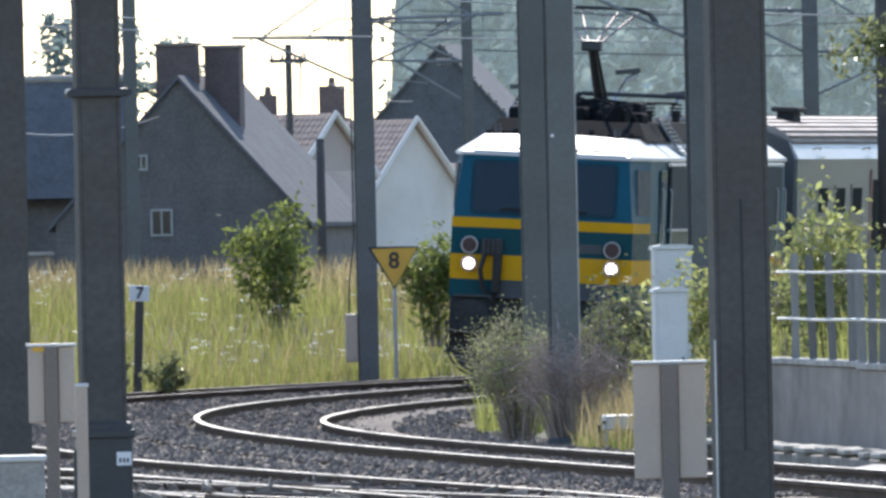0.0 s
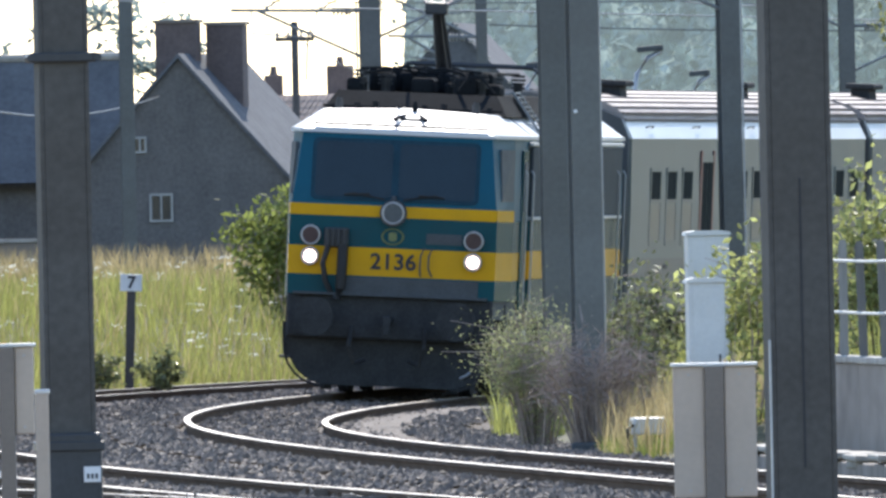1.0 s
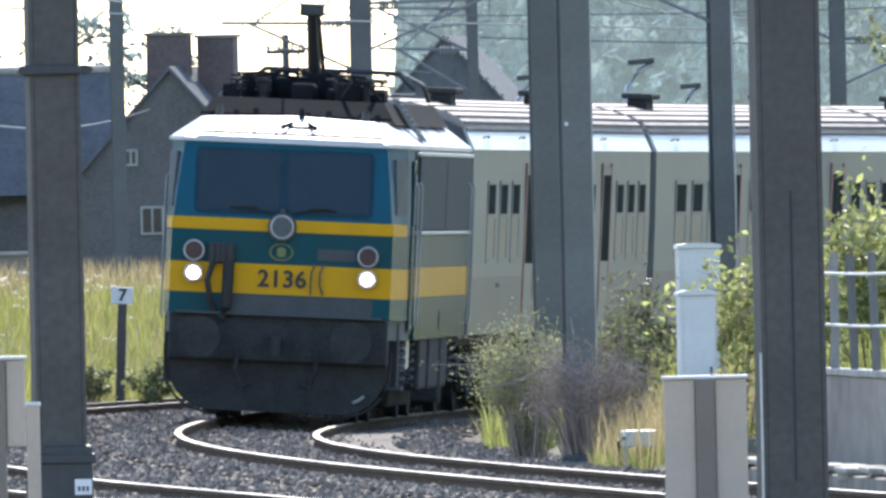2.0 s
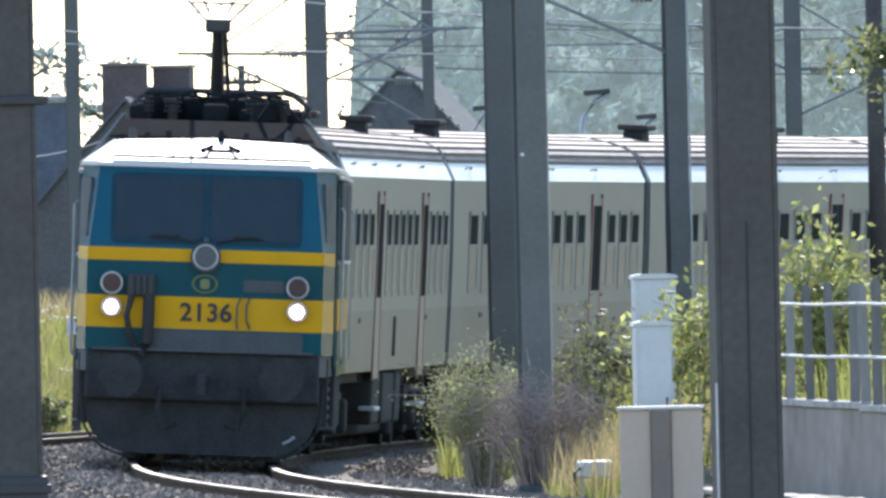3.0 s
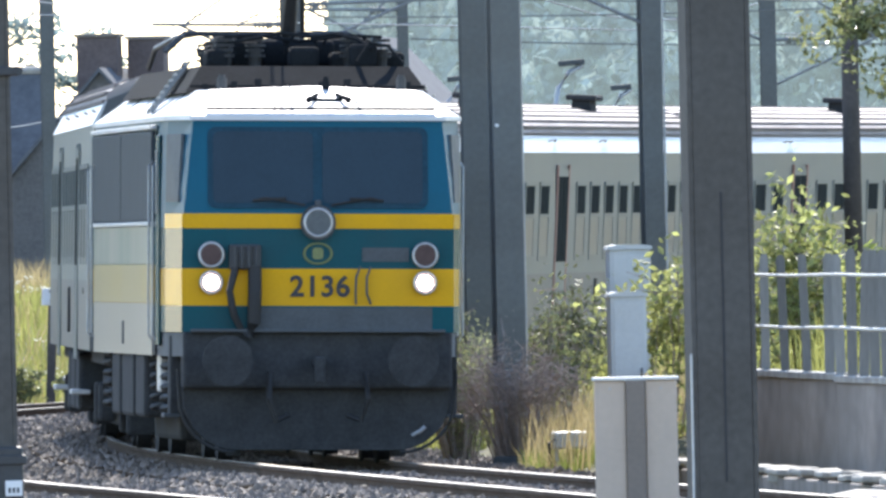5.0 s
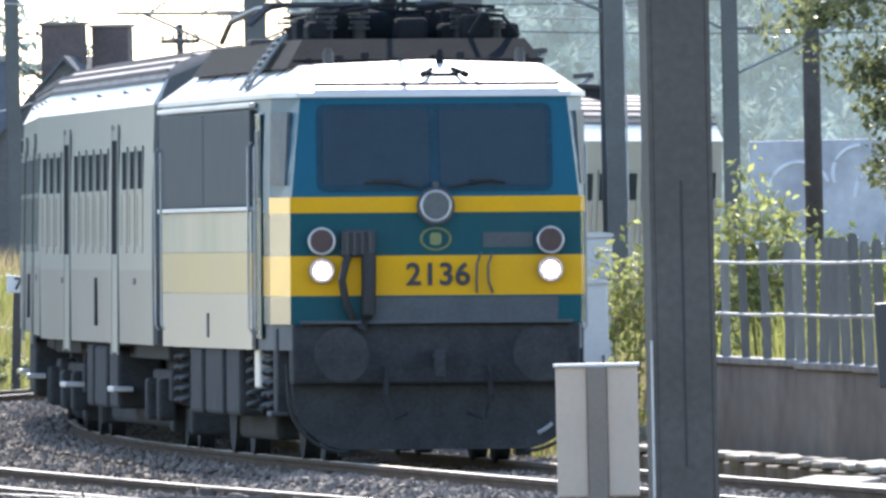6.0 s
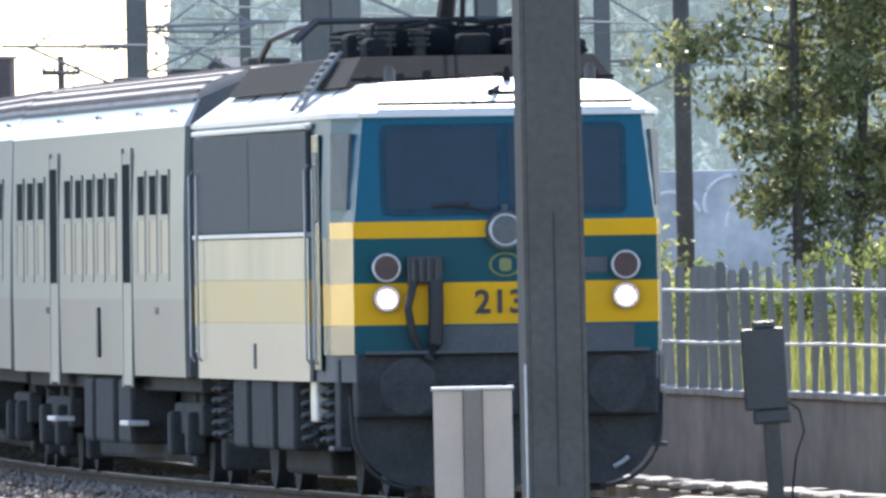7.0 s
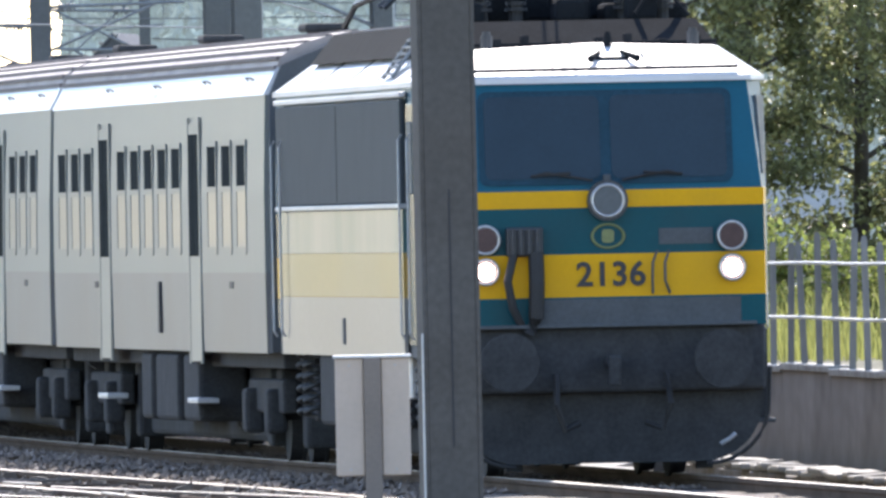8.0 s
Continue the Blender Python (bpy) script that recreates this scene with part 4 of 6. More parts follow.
def build_coach():
    coach = thing("railway_coach", "light grey railway coach with narrow windows and a ribbed roof", "railway coach", "coaches behind the locomotive")
    y0, y1 = 0.15, COACH_LENGTH - 0.15
    part("lower_side", prism([(-1.35, 1.09), (1.35, 1.09), (1.36, 1.80), (-1.36, 1.80)], y0, y1), COACHLOW, coach, "slightly darker lower side panel")
    part("upper_side", prism([(-1.36, 1.80), (1.36, 1.80), (1.36, 2.5), (1.34, 3.36), (-1.34, 3.36), (-1.36, 2.5)], y0, y1), COACH, coach, "light grey upper side")
    part("eave_slope", prism([(-1.355, 3.36), (1.355, 3.36), (1.23, 3.60), (-1.23, 3.60)], y0 - 0.02, y1 + 0.02), COACHEAVE, coach, "pale sloping eaves")
    arc = [(1.23 * math.cos(math.pi * k / 14), 3.60 + 0.34 * math.sin(math.pi * k / 14) ** 0.9) for k in range(15)]
    roof = part("roof", prism(arc, y0 - 0.02, y1 + 0.02), COACHROOF, coach, "weathered brown-grey ribbed roof")
    for k in (0, 1, 2, 3, 4, 5, 7, 9, 10, 11, 12, 13, 14):
        x, z = arc[k]
        part("roof_rib", box(x - 0.028, x + 0.028, y0, y1, z - 0.02, z + 0.014), ROOFRIB, roof)
    for y in (4.2, 17.5):
        vent = prism([(0.43, 3.74), (0.72, 3.74), (0.69, 4.03), (0.45, 4.03)], y - 0.35, y + 0.35)
        box(0.37, 0.78, y - 0.45, y + 0.45, 4.02, 4.10, 0.03, vent)
        part("roof_vent", vent, UNDERBLACK, roof, "dark capped roof ventilator")
    for side in (-1, 1):
        for y in (2.0, 7.0, 13.0, 19.0):
            part("eaves_handle", tube([(side * 1.285, y, 3.5), (side * 1.315, y + 0.1, 3.52), (side * 1.315, y + 0.6, 3.52), (side * 1.285, y + 0.7, 3.5)], 0.009, 6), UNDERGREY, coach)
    windows = [2.7, 4.4, 6.1, 10.4, 12.1, 13.8, 15.5, 17.2, 21.5, 23.2, 24.9]
    for side in (-1, 1):
        s = side * 1.355
        for y in windows:
            w = 0.52
            bm = bmesh.new()
            box(min(s, s + side * 0.014), max(s, s + side * 0.014), y - w - 0.05, y - w + 0.02, 1.98, 2.97, 0.0, bm)
            box(min(s, s + side * 0.014), max(s, s + side * 0.014), y + w - 0.02, y + w + 0.05, 1.98, 2.97, 0.0, bm)
            box(min(s, s + side * 0.014), max(s, s + side * 0.014), y - w, y + w, 1.96, 2.03, 0.0, bm)
            box(min(s, s + side * 0.014), max(s, s + side * 0.014), y - w, y + w, 2.52, 2.57, 0.0, bm)
            box(min(s, s + side * 0.014), max(s, s + side * 0.014), y - w, y + w, 2.93, 2.98, 0.0, bm)
            win = part("window", bm, COACH, coach)
            part("vent_pane", box(s + side * 0.001, s + side * 0.006, y - w, y + w, 2.57, 2.93), VENTGLASS, win, "dark upper window pane")
            part("lower_pane", box(s + side * 0.001, s + side * 0.008, y - w, y + w, 2.03, 2.52), COACHGLASS, win, "reflecting lower window pane")
        for y in (8.2, 19.4):
            leaf = bmesh.new()
            box(s, s + side * 0.012, y - 0.62, y + 0.62, 1.0, 3.15, 0.0, leaf) if side > 0 else box(s + side * 0.012, s, y - 0.62, y + 0.62, 1.0, 3.15, 0.0, leaf)
            door = part("coach_door", leaf, COACH, coach, "folding passenger door")
            for dy in (-0.3, 0.3):
                part("door_pane", box(min(s + side * 0.008, s + side * 0.02), max(s + side * 0.008, s + side * 0.02), y + dy - 0.26, y + dy + 0.26, 1.95, 3.05, 0.0), VENTGLASS, door)
            for dy in (-0.66, 0.66):
                part("door_edge", box(min(s, s + side * 0.018), max(s, s + side * 0.018), y + dy - 0.07, y + dy + 0.07, 0.98, 3.2, 0.0), DOORRED if side > 0 else COACH, door)
            part("door_step", box(side * 1.31 - 0.1, side * 1.31 + 0.1, y - 0.6, y + 0.6, 0.62, 0.67, 0.01), GALV, door)
        part("side_handle", box(min(s, s + side * 0.03), max(s, s + side * 0.03), 12.4, 12.6, 1.25, 1.72, 0.008), INK, coach)
        for y in (4.0, 20.6):
            part("label_plate", box(min(s, s + side * 0.012), max(s, s + side * 0.012), y - 0.2, y + 0.2, 1.66, 1.72), INK, coach)
        for y, w in ((9.5, 0.9), (12.5, 1.3), (15.0, 0.6)):
            part("underfloor_case", box(side * 1.1 - 0.22, side * 1.1 + 0.22, y - w, y + w, 0.45, 1.06, 0.04), UNDERBLACK, coach)
    for y, s in ((0.0, -1), (COACH_LENGTH, 1)):
        part("end_wall", prism([(-1.32, 1.1), (1.32, 1.1), (1.31, 3.35), (1.2, 3.62), (0.7, 3.82), (0, 3.91), (-0.7, 3.82), (-1.2, 3.62), (-1.31, 3.35)], min(y, y - s * 0.14), max(y, y - s * 0.14)), UNDERGREY, coach, "dark grey end wall")
        part("gangway", box(-0.45, 0.45, y - 0.2, y + 0.2, 1.1, 3.1, 0.08), RUBBER, coach, "rubber gangway")
        for x in (-0.875, 0.875):
            part("buffer", disc((x, y + s * 0.1, 1.05), (0, 1, 0), 0.2, 0.3, 16), UNDERBLACK, coach)
    # black blocks added under the floor in place of deep shadow
    part("underfloor_filler", box(-0.85, 0.85, 5.6, COACH_LENGTH - 5.6, 0.27, 0.97, 0.05), UNDERBLACK, coach, "added black block closing the shadowed gap under the floor")
    for y in (1.2, 5.2, COACH_LENGTH - 5.2, COACH_LENGTH - 1.2):
        part("bogie_end_filler", box(-0.95, 0.95, y - 0.25, y + 0.25, 0.24, 0.97, 0.04), UNDERBLACK, coach)
    part("floor_frame", box(-1.2, 1.2, 0.3, COACH_LENGTH - 0.3, 0.95, 1.1, 0.02), UNDERBLACK, coach)
    bogie(coach, 3.4, 2.5, 0.46, False)
    bogie(coach, COACH_LENGTH - 3.4, 2.5, 0.46, False)
    return coach


locomotive = build_locomotive()
coaches = [build_coach()]
for k in range(4):
    coaches.append(copy_thing(coaches[0], pose(0, 0, 0)))


# ---- how the train runs along the main track ----
STEP = 0.5
ALONG = np.arange(150, 720, STEP)
ARC = np.concatenate([[0], np.cumsum([math.hypot(STEP, main_x(d + STEP) - main_x(d)) for d in ALONG[:-1]])])


def on_track(s):
    """The place at an arc length along the main track, counted away from the camera."""
    d = float(np.interp(s, ARC, ALONG))
    return Vector((main_x(d), d, 0)), d


def vehicle_pose(s_front, length, pivot):
    a, d = on_track(s_front + pivot)
    b, _ = on_track(s_front + length - pivot)
    run = (b - a).normalized()
    yaw = math.degrees(math.atan2(-run.x, run.y))
    start = a - run * pivot
    mid = float(np.interp(s_front + pivot, ARC, ALONG))
    return pose(start.x, start.y, start.z, 0, 0, yaw) @ pose(0, 0, 0, 0, cant(mid), 0)


def motions():
    times = [0.25 * k for k in range(33)]
    fronts = {t: float(np.interp(399.26 - 23.126 * t + 0.1692 * t * t, ALONG, ARC)) for t in times}
    walk(locomotive, [(t, vehicle_pose(fronts[t], LENGTH, 4.1)) for t in times])
    for k, coach in enumerate(coaches):
        offset = LENGTH + 0.65 + k * (COACH_LENGTH + 0.4)
        walk(coach, [(t, vehicle_pose(fronts[t] + offset, COACH_LENGTH, 3.4)) for t in times])


# ---- masts, signs and cabinets along the line ----
def h_beam(x, d, width, z0, z1, mat, yaw=8.0, name="catenary_mast", label="", deep=None, group="catenary masts"):
    """A rolled steel H-section column standing at x, d."""
    mast = thing(name, label, "mast", group, at=pose(x, d, 0, 0, 0, yaw))
    h, t, deep = width / 2, 0.025, (deep or width) / 2
    for y in (-deep, deep - t):
        part("flange", box(-h, h, y, y + t, z0, z1, 0.004), mat, mast)
    part("web", box(-0.012, 0.012, -deep + t, deep - t, z0, z1), mat, mast)
    part("footing", box(-h - 0.07, h + 0.07, -deep - 0.07, deep + 0.07, z0 - 0.3, z0 + 0.06, 0.03), CONCRETE, mast, "concrete mast footing")
    return mast


def hollow_mast(x, d, width, z0, z1, mat, label, yaw=8.0):
    """A closed column built of two channels, with a joint down the middle."""
    mast = thing("catenary_mast", label, "mast", "catenary masts", at=pose(x, d, 0, 0, 0, yaw))
    h = width / 2
    part("column", box(-h + 0.03, h - 0.03, -h * 0.8, h * 0.8, z0, z1, 0.006), mat, mast)
    for side in (-1, 1):
        part("edge_channel", box(side * (h - 0.015) - 0.015, side * (h - 0.015) + 0.015, -h * 0.83, h * 0.83, z0, z1, 0.006), mat, mast)
    part("footing", box(-h - 0.08, h + 0.08, -h - 0.05, h + 0.05, z0 - 0.3, z0 + 0.1, 0.03), CONCRETE, mast, "concrete mast footing")
    return mast


big = hollow_mast(0.815, 195, 0.415, -0.3, 9, DARKMAST, "dark green-grey steel mast close beside the tracks")
# the light on the mast's left edge is put in as a pale strip
part("lit_edge_strip", box(-0.222, -0.208, -0.185, -0.165, -0.3, 1.42, 0.003), GALV, big, "pale strip standing in for the sunlit left edge")
part("slot", box(-0.006, 0.006, -0.172, -0.160, 0.6, 2.45), INK, big)
near_left = hollow_mast(-4.26, 215, 0.355, -0.3, 9, DARKMAST, "dark steel mast with a clamp and a small white plate")
part("base_box", box(-0.205, 0.205, -0.24, 0.24, -0.3, 0.79, 0.02), BLACKPAINT, near_left, "black box round the foot")
part("lower_clamp", box(-0.225, 0.225, -0.26, 0.26, 0.66, 0.73, 0.01), BLACKPAINT, near_left)
part("clamp", box(-0.235, 0.235, -0.19, 0.19, 3.40, 3.47, 0.012), BLACKPAINT, near_left, "bolted clamp")
for side in (-1, 1):
    part("clamp_bolt", disc((side * 0.235, -0.1, 3.435), (0, 1, 0), 0.03, 0.2, 8), BLACKPAINT, near_left)
label_plate = part("plate", box(0.07, 0.19, -0.262, -0.25, 0.44, 0.55, 0.003), PLATEWHITE, near_left, "small white plate")
for k in range(3):
    part("plate_mark", box(0.09 + 0.03 * k, 0.108 + 0.03 * k, -0.266, -0.261, 0.465, 0.50), UNDERGREY, label_plate)
part("conduit", tube([(-0.24, -0.1, -0.2), (-0.24, -0.1, 0.55), (-0.21, -0.12, 0.62)], 0.022, 6), BLACKPAINT, near_left)
h_beam(-5.72, 250, 0.30, -0.3, 9, DARKMAST, label="dark steel mast at the edge of the yard")
mast_b = h_beam(-0.865, 316, 0.30, -0.2, 9, MASTPAINT, 10, label="grey steel mast rising out of a bush")
part("earth_strap", tube([(0.165, -0.1, -0.2), (0.165, -0.1, 5.0)], 0.012, 6), GALV, mast_b)
part("number_stud", disc((-0.11, -0.16, 3.35), (0, 1, 0), 0.02, 0.02, 10), PLATEWHITE, mast_b)
mast_a = h_beam(-1.27, 345, 0.33, -0.2, 9, MASTPAINT, 6, label="grey steel mast behind the bush")
mast_c = h_beam(0.80, 390, 0.26, -0.1, 9, MASTPAINT, 14, label="grey steel mast with a bright edge")
# highlight along the right edge, made as a thin pale strip
part("lit_edge_strip", box(0.135, 0.16, -0.14, -0.12, 0.3, 9, 0.003), GALV, mast_c, "pale strip standing in for the sunlit right edge")
mast_e = h_beam(-4.44, 459, 0.31, -0.2, 9, MASTPAINT, 6, label="grey steel mast at the edge of the meadow")
part("switch_box", box(-0.36, -0.18, -0.15, 0.12, 0.26, 1.04, 0.02), BOXGREY, mast_e, "pale grey switch box")
part("switch_rod", tube([(-0.3, 0, 1.04), (-0.28, 0, 1.6), (-0.2, 0, 2.2), (-0.2, 0, 5.6)], 0.015, 6), UNDERGREY, mast_e)
mast_f = h_beam(-3.13, 520, 0.18, 0.6, 9.5, MASTPAINT, 6, label="slim grey mast in front of a gable")
mast_g = h_beam(2.85, 480, 0.24, 0.2, 9.5, MASTPAINT, 6, label="grey mast in front of the wood")
h_beam(-9.9, 560, 0.25, 0.8, 9.5, MASTPAINT, 6, label="grey mast in front of the dark house")
h_beam(6.98, 350, 0.2, 0.4, 9.5, MASTPAINT, 6, label="grey mast beside the dark trees")


def wooden_pole(x, d, r, z0, z1, label, lean=0.0):
    pole = thing("utility_pole", label, "pole", at=pose(x, d, 0))
    part("shaft", tube([(0, 0, z0), (lean * 0.5, 0, (z0 + z1) / 2), (lean, 0, z1)], [r, r * 0.92, r * 0.85], 10), WOODPOLE, pole, smooth=True)
    return pole


pole = wooden_pole(-8.5, 700, 0.10, 0.5, 6.95, "dark wooden utility pole with a crossarm")
part("crossarm", box(-0.45, 0.45, -0.05, 0.05, 6.5, 6.6, 0.01), WOODPOLE, pole)
for x in (-0.4, -0.15, 0.15, 0.4):
    part("insulator", disc((x, 0, 6.66), (0, 0, 1), 0.035, 0.12, 8), GALV, pole)
part("bracket_arm", tube([(0.25, 0, 5.6), (0.3, 0, 6.6), (0.55, 0, 7.2), (1.1, 0, 7.5), (1.7, 0, 7.55)], 0.025, 6), UNDERGREY, pole)
wooden_pole(3.62, 420, 0.135, 0.2, 9, "dark tarred pole behind the fence")
wooden_pole(0.97, 310, 0.038, -0.2, 3.6, "thin dark wooden pole among the saplings", 0.05)
wooden_pole(-6.25, 560, 0.10, 0.8, 4.2, "short dark pole beside a whitewashed house")


def cantilever(parent, reach, z, side):
    """The bracket that holds the wires over a track."""
    arm = part("cantilever", tube([(0, 0, z), (side * reach, 0, z + 0.05)], 0.03, 6), CATGREY, parent, "steel wire bracket")
    part("stay", tube([(0, 0, z + 1.1), (side * reach * 0.75, 0, z + 0.06)], 0.02, 6), CATGREY, arm)
    part("strut", tube([(0, 0, z - 0.75), (side * reach * 0.8, 0, z + 0.03)], 0.026, 6), CATGREY, arm)
    ins = disc((side * 0.35, 0, z), (1, 0, 0), 0.05, 0.05, 8)
    for k in range(5):
        disc((side * (0.3 + 0.06 * k), 0, z), (1, 0, 0), 0.07, 0.025, 10, ins)
    part("insulator", ins, CATGREY, arm)
    part("steady_arm", tube([(side * reach * 0.85, 0, z + 0.04), (side * reach * 0.85, 0, z - 0.3), (side * reach * 0.45, 0, z - 0.38)], 0.014, 6), CATGREY, arm)


cantilever(mast_e, 2.1, 5.45, -1)
cantilever(mast_e, 2.3, 5.75, 1)
cantilever(mast_f, 2.0, 6.1, -1)
cantilever(mast_f, 1.6, 5.4, -1)
cantilever(mast_g, 2.2, 5.2, 1)
cantilever(mast_g, 1.9, 5.9, -1)
cantilever(mast_a, 2.6, 5.9, -1)
cantilever(mast_b, 3.0, 5.7, -1)
cantilever(mast_c, 2.2, 5.6, -1)


def wire(label, points, r=0.012):
    tagged(mesh_object("overhead_wire", tube(points, r, 5), WIRE), label, "wire", "overhead wires")


wire("taut contact wire over the main track", [(main_x(d), d, 5.47) for d in range(150, 640, 10)])
wire("sagging catenary cable over the main track", [(main_x(d), d, 6.2 + 0.5 * math.cos(d / 9.5)) for d in range(150, 640, 5)], 0.014)
wire("taut contact wire over the far track", [(far_x(d), d, 5.4) for d in range(330, 600, 10)])
wire("sagging catenary cable over the far track", [(far_x(d), d, 6.0 + 0.45 * math.cos(d / 9)) for d in range(330, 600, 5)], 0.014)
wire("thin cable strung across the tracks", [(-12 + 1.2 * k, 470 + 0.5 * k, 5.62 + 0.004 * (k - 10) ** 2) for k in range(22)], 0.010)
wire("thin cable strung in front of the wood", [(-4 + 1.1 * k, 500, 5.95 + 0.003 * (k - 9) ** 2) for k in range(20)], 0.010)
wire("thin cable strung below the treetops", [(-3 + 1.1 * k, 520, 5.35 + 0.004 * (k - 8) ** 2) for k in range(20)], 0.013)
wire("slack service cable across the house roof", [(-14.6 + 0.33 * k, 603 + 3.05 * k, 4.60 + 0.012 * (k - 6) ** 2 - 0.0) for k in range(13)], 0.018)
wire("slack cable to the wooden pole", [(-8.5 + 0.25 * k, 700 + 2.2 * k, 6.62 - 0.2 * k + 0.01 * k * k) for k in range(12)], 0.014)


def street_lamp(x, d, z, reach):
    lamp = thing("street_lamp", "pale street lamp with a curved arm", "street lamp", "street lamps", at=pose(x, d, 0))
    part("column", tube([(0, 0, 0.4), (0, 0, z - 0.9), (reach * 0.08, 0, z - 0.45), (reach * 0.3, 0, z - 0.15), (reach * 0.6, 0, z)], [0.07, 0.055, 0.05, 0.05, 0.05], 8), GALV, lamp, smooth=True)
    part("lantern", box(reach * 0.5, reach * 1.05, -0.1, 0.1, z - 0.05, z + 0.06, 0.02), UNDERGREY, lamp, "flat grey lantern").matrix_basis = Matrix.Translation((0, 0, 0)) @ pose(0, 0, 0, 0, -4, 0)


street_lamp(-0.65, 600, 5.55, 0.95)
street_lamp(0.45, 640, 5.25, 0.8)
street_lamp(-3.0, 640, 5.5, 0.9)


# trackside signboards seen from behind
def signboard(x0, x1, d, z0, z1, post, label):
    mid = (x0 + x1) / 2
    board = thing("signboard", label, "signboard", "signboards", at=pose(mid, d, 0))
    h = (x1 - x0) / 2
    for side in (-1, 1):
        a, b = (post, h) if side > 0 else (-h, -post)
        panel = part("panel", box(a, b, 0.0, 0.10, z0, z1 - 0.012, 0.012), BOXGREY, board, "pale grey enamelled panel")
        for z in (z0 + 0.05, z1 - 0.07):
            part("rivet", disc(((a + b) / 2, -0.003, z), (0, 1, 0), 0.008, 0.012, 8), GALV, panel)
    part("cap", box(-h - 0.015, h + 0.015, -0.03, 0.13, z1 - 0.012, z1 + 0.012, 0.006), BOXWHITE, board, "bright top cap")
    part("post", box(-post, post, -0.035, 0.12, -0.35, z1 - 0.012, 0.006), POSTGREY, board, "brown-grey post")
    part("foot", box(-0.18, 0.18, -0.15, 0.2, -0.5, -0.28, 0.02), CONCRETE, board)
    return board


signboard(0.0, 0.577, 212, 0.265, 1.19, 0.066, "pale grey double signboard on a dark post beside the track")
small = signboard(-4.65, -4.29, 205, 0.85, 1.45, 0.05, "small pale grey signboard on a post by the mast")
part("warning_sticker", box(-0.14, 0.0, -0.01, -0.002, 1.40, 1.47), SIGNYELLOW, small)
tall = thing("cable_post", "slim white cable post beside the mast", "post", at=pose(-4.28, 207, 0))
part("shaft", box(-0.045, 0.045, -0.04, 0.04, -0.4, 1.12, 0.01), BOXGREY, tall)
part("cap", box(-0.055, 0.055, -0.05, 0.05, 1.11, 1.14, 0.008), BOXWHITE, tall)
block = thing("concrete_box", "low pale concrete cable box", "cable box", at=pose(-4.70, 203, 0))
part("body", box(-0.22, 0.2, -0.2, 0.2, -0.4, 0.57, 0.02), PALECONCRETE, block)
part("lid", box(-0.24, 0.215, -0.22, 0.22, 0.57, 0.62, 0.012), BOXWHITE, block, "bright lid")

# triangular yellow speed sign
tri = thing("triangle_sign", "orange-yellow triangular sign, point down, on a post", "sign", at=pose(-3.98, 456.5, 0))
part("face", prism([(-0.38, 2.08), (0.38, 2.08), (0, 1.45)], -0.02, 0.0), SIGNYELLOW, tri)
rim = tube([(-0.39, -0.01, 2.09), (0.39, -0.01, 2.09), (0, -0.01, 1.44), (-0.39, -0.01, 2.09)], 0.022, 6)
part("rim", rim, GRILLE, tri, "dark rim")
lettering("8", 0.36, INK, tri, pose(0, -0.024, 1.87, 90, 0, 0), "digit")
part("post", tube([(0, 0.03, 0.0), (0, 0.03, 2.0)], 0.03, 8), GALV, tri)

# kilometre post with a numeral
km = thing("distance_post", "leaning dark wooden post with a small white number plate", "post", at=pose(-7.71, 433, 0, 0, 2.5, 0))
part("shaft", box(-0.065, 0.065, -0.06, 0.06, -0.3, 1.38, 0.012), WOODPOLE, km)
plate = part("plate", box(-0.16, 0.15, -0.085, -0.065, 1.36, 1.60, 0.004), PLATEWHITE, km, "white number plate")
lettering("7", 0.24, INK, plate, pose(0, -0.09, 1.48, 90, 0, 0), "digit")


# white trackside cabinets
def cabinet(x0, x1, d, depth, z0, z1, label):
    cab = thing("trackside_cabinet", label, "cabinet", "trackside cabinets", at=pose((x0 + x1) / 2, d, 0, 0, 0, 7))
    h = (x1 - x0) / 2
    part("body", box(-h, h, 0, depth, z0, z1 - 0.05, 0.012), BOXWHITE, cab)
    part("lid", prism([(-h - 0.02, z1 - 0.05), (h + 0.02, z1 - 0.05), (h + 0.01, z1 - 0.015), (h * 0.6, z1), (-h * 0.6, z1), (-h - 0.01, z1 - 0.015)], -0.025, depth + 0.025), BOXWHITE, cab, "shallow sloping lid")
    door = part("door", box(-h + 0.035, h - 0.02, -0.012, 0.0, z0 + 0.08, z1 - 0.09, 0.004), BOXWHITE, cab, "flush white door")
    part("handle", box(h - 0.07, h - 0.05, -0.03, -0.01, (z0 + z1) / 2 - 0.05, (z0 + z1) / 2 + 0.05, 0.004), UNDERGREY, door)
    part("plinth", box(-h - 0.03, h + 0.03, -0.03, depth + 0.03, z0 - 0.25, z0, 0.02), CONCRETE, cab)


cabinet(0.175, 0.535, 300, 0.3, 0.02, 1.63, "narrow white metal cabinet by the track")
cabinet(0.18, 0.60, 307, 0.3, 0.02, 2.09, "taller white metal cabinet half hidden by leaves")
low = thing("point_machine", "low white box on short legs with a cable", "equipment box", at=pose(-0.235, 305, 0, 0, 0, 5))
part("case", box(-0.165, 0.165, 0, 0.5, 0.06, 0.235, 0.025), BOXWHITE, low)
for x in (-0.14, 0.14):
    part("leg", box(x - 0.02, x + 0.02, 0.05, 0.09, -0.25, 0.06, 0.005), GALV, low)
part("cable", tube([(-0.165, 0.0, 0.16), (-0.23, -0.05, 0.12), (-0.22, -0.08, -0.05), (-0.17, -0.1, -0.22)], 0.018, 6), RUBBER, low)
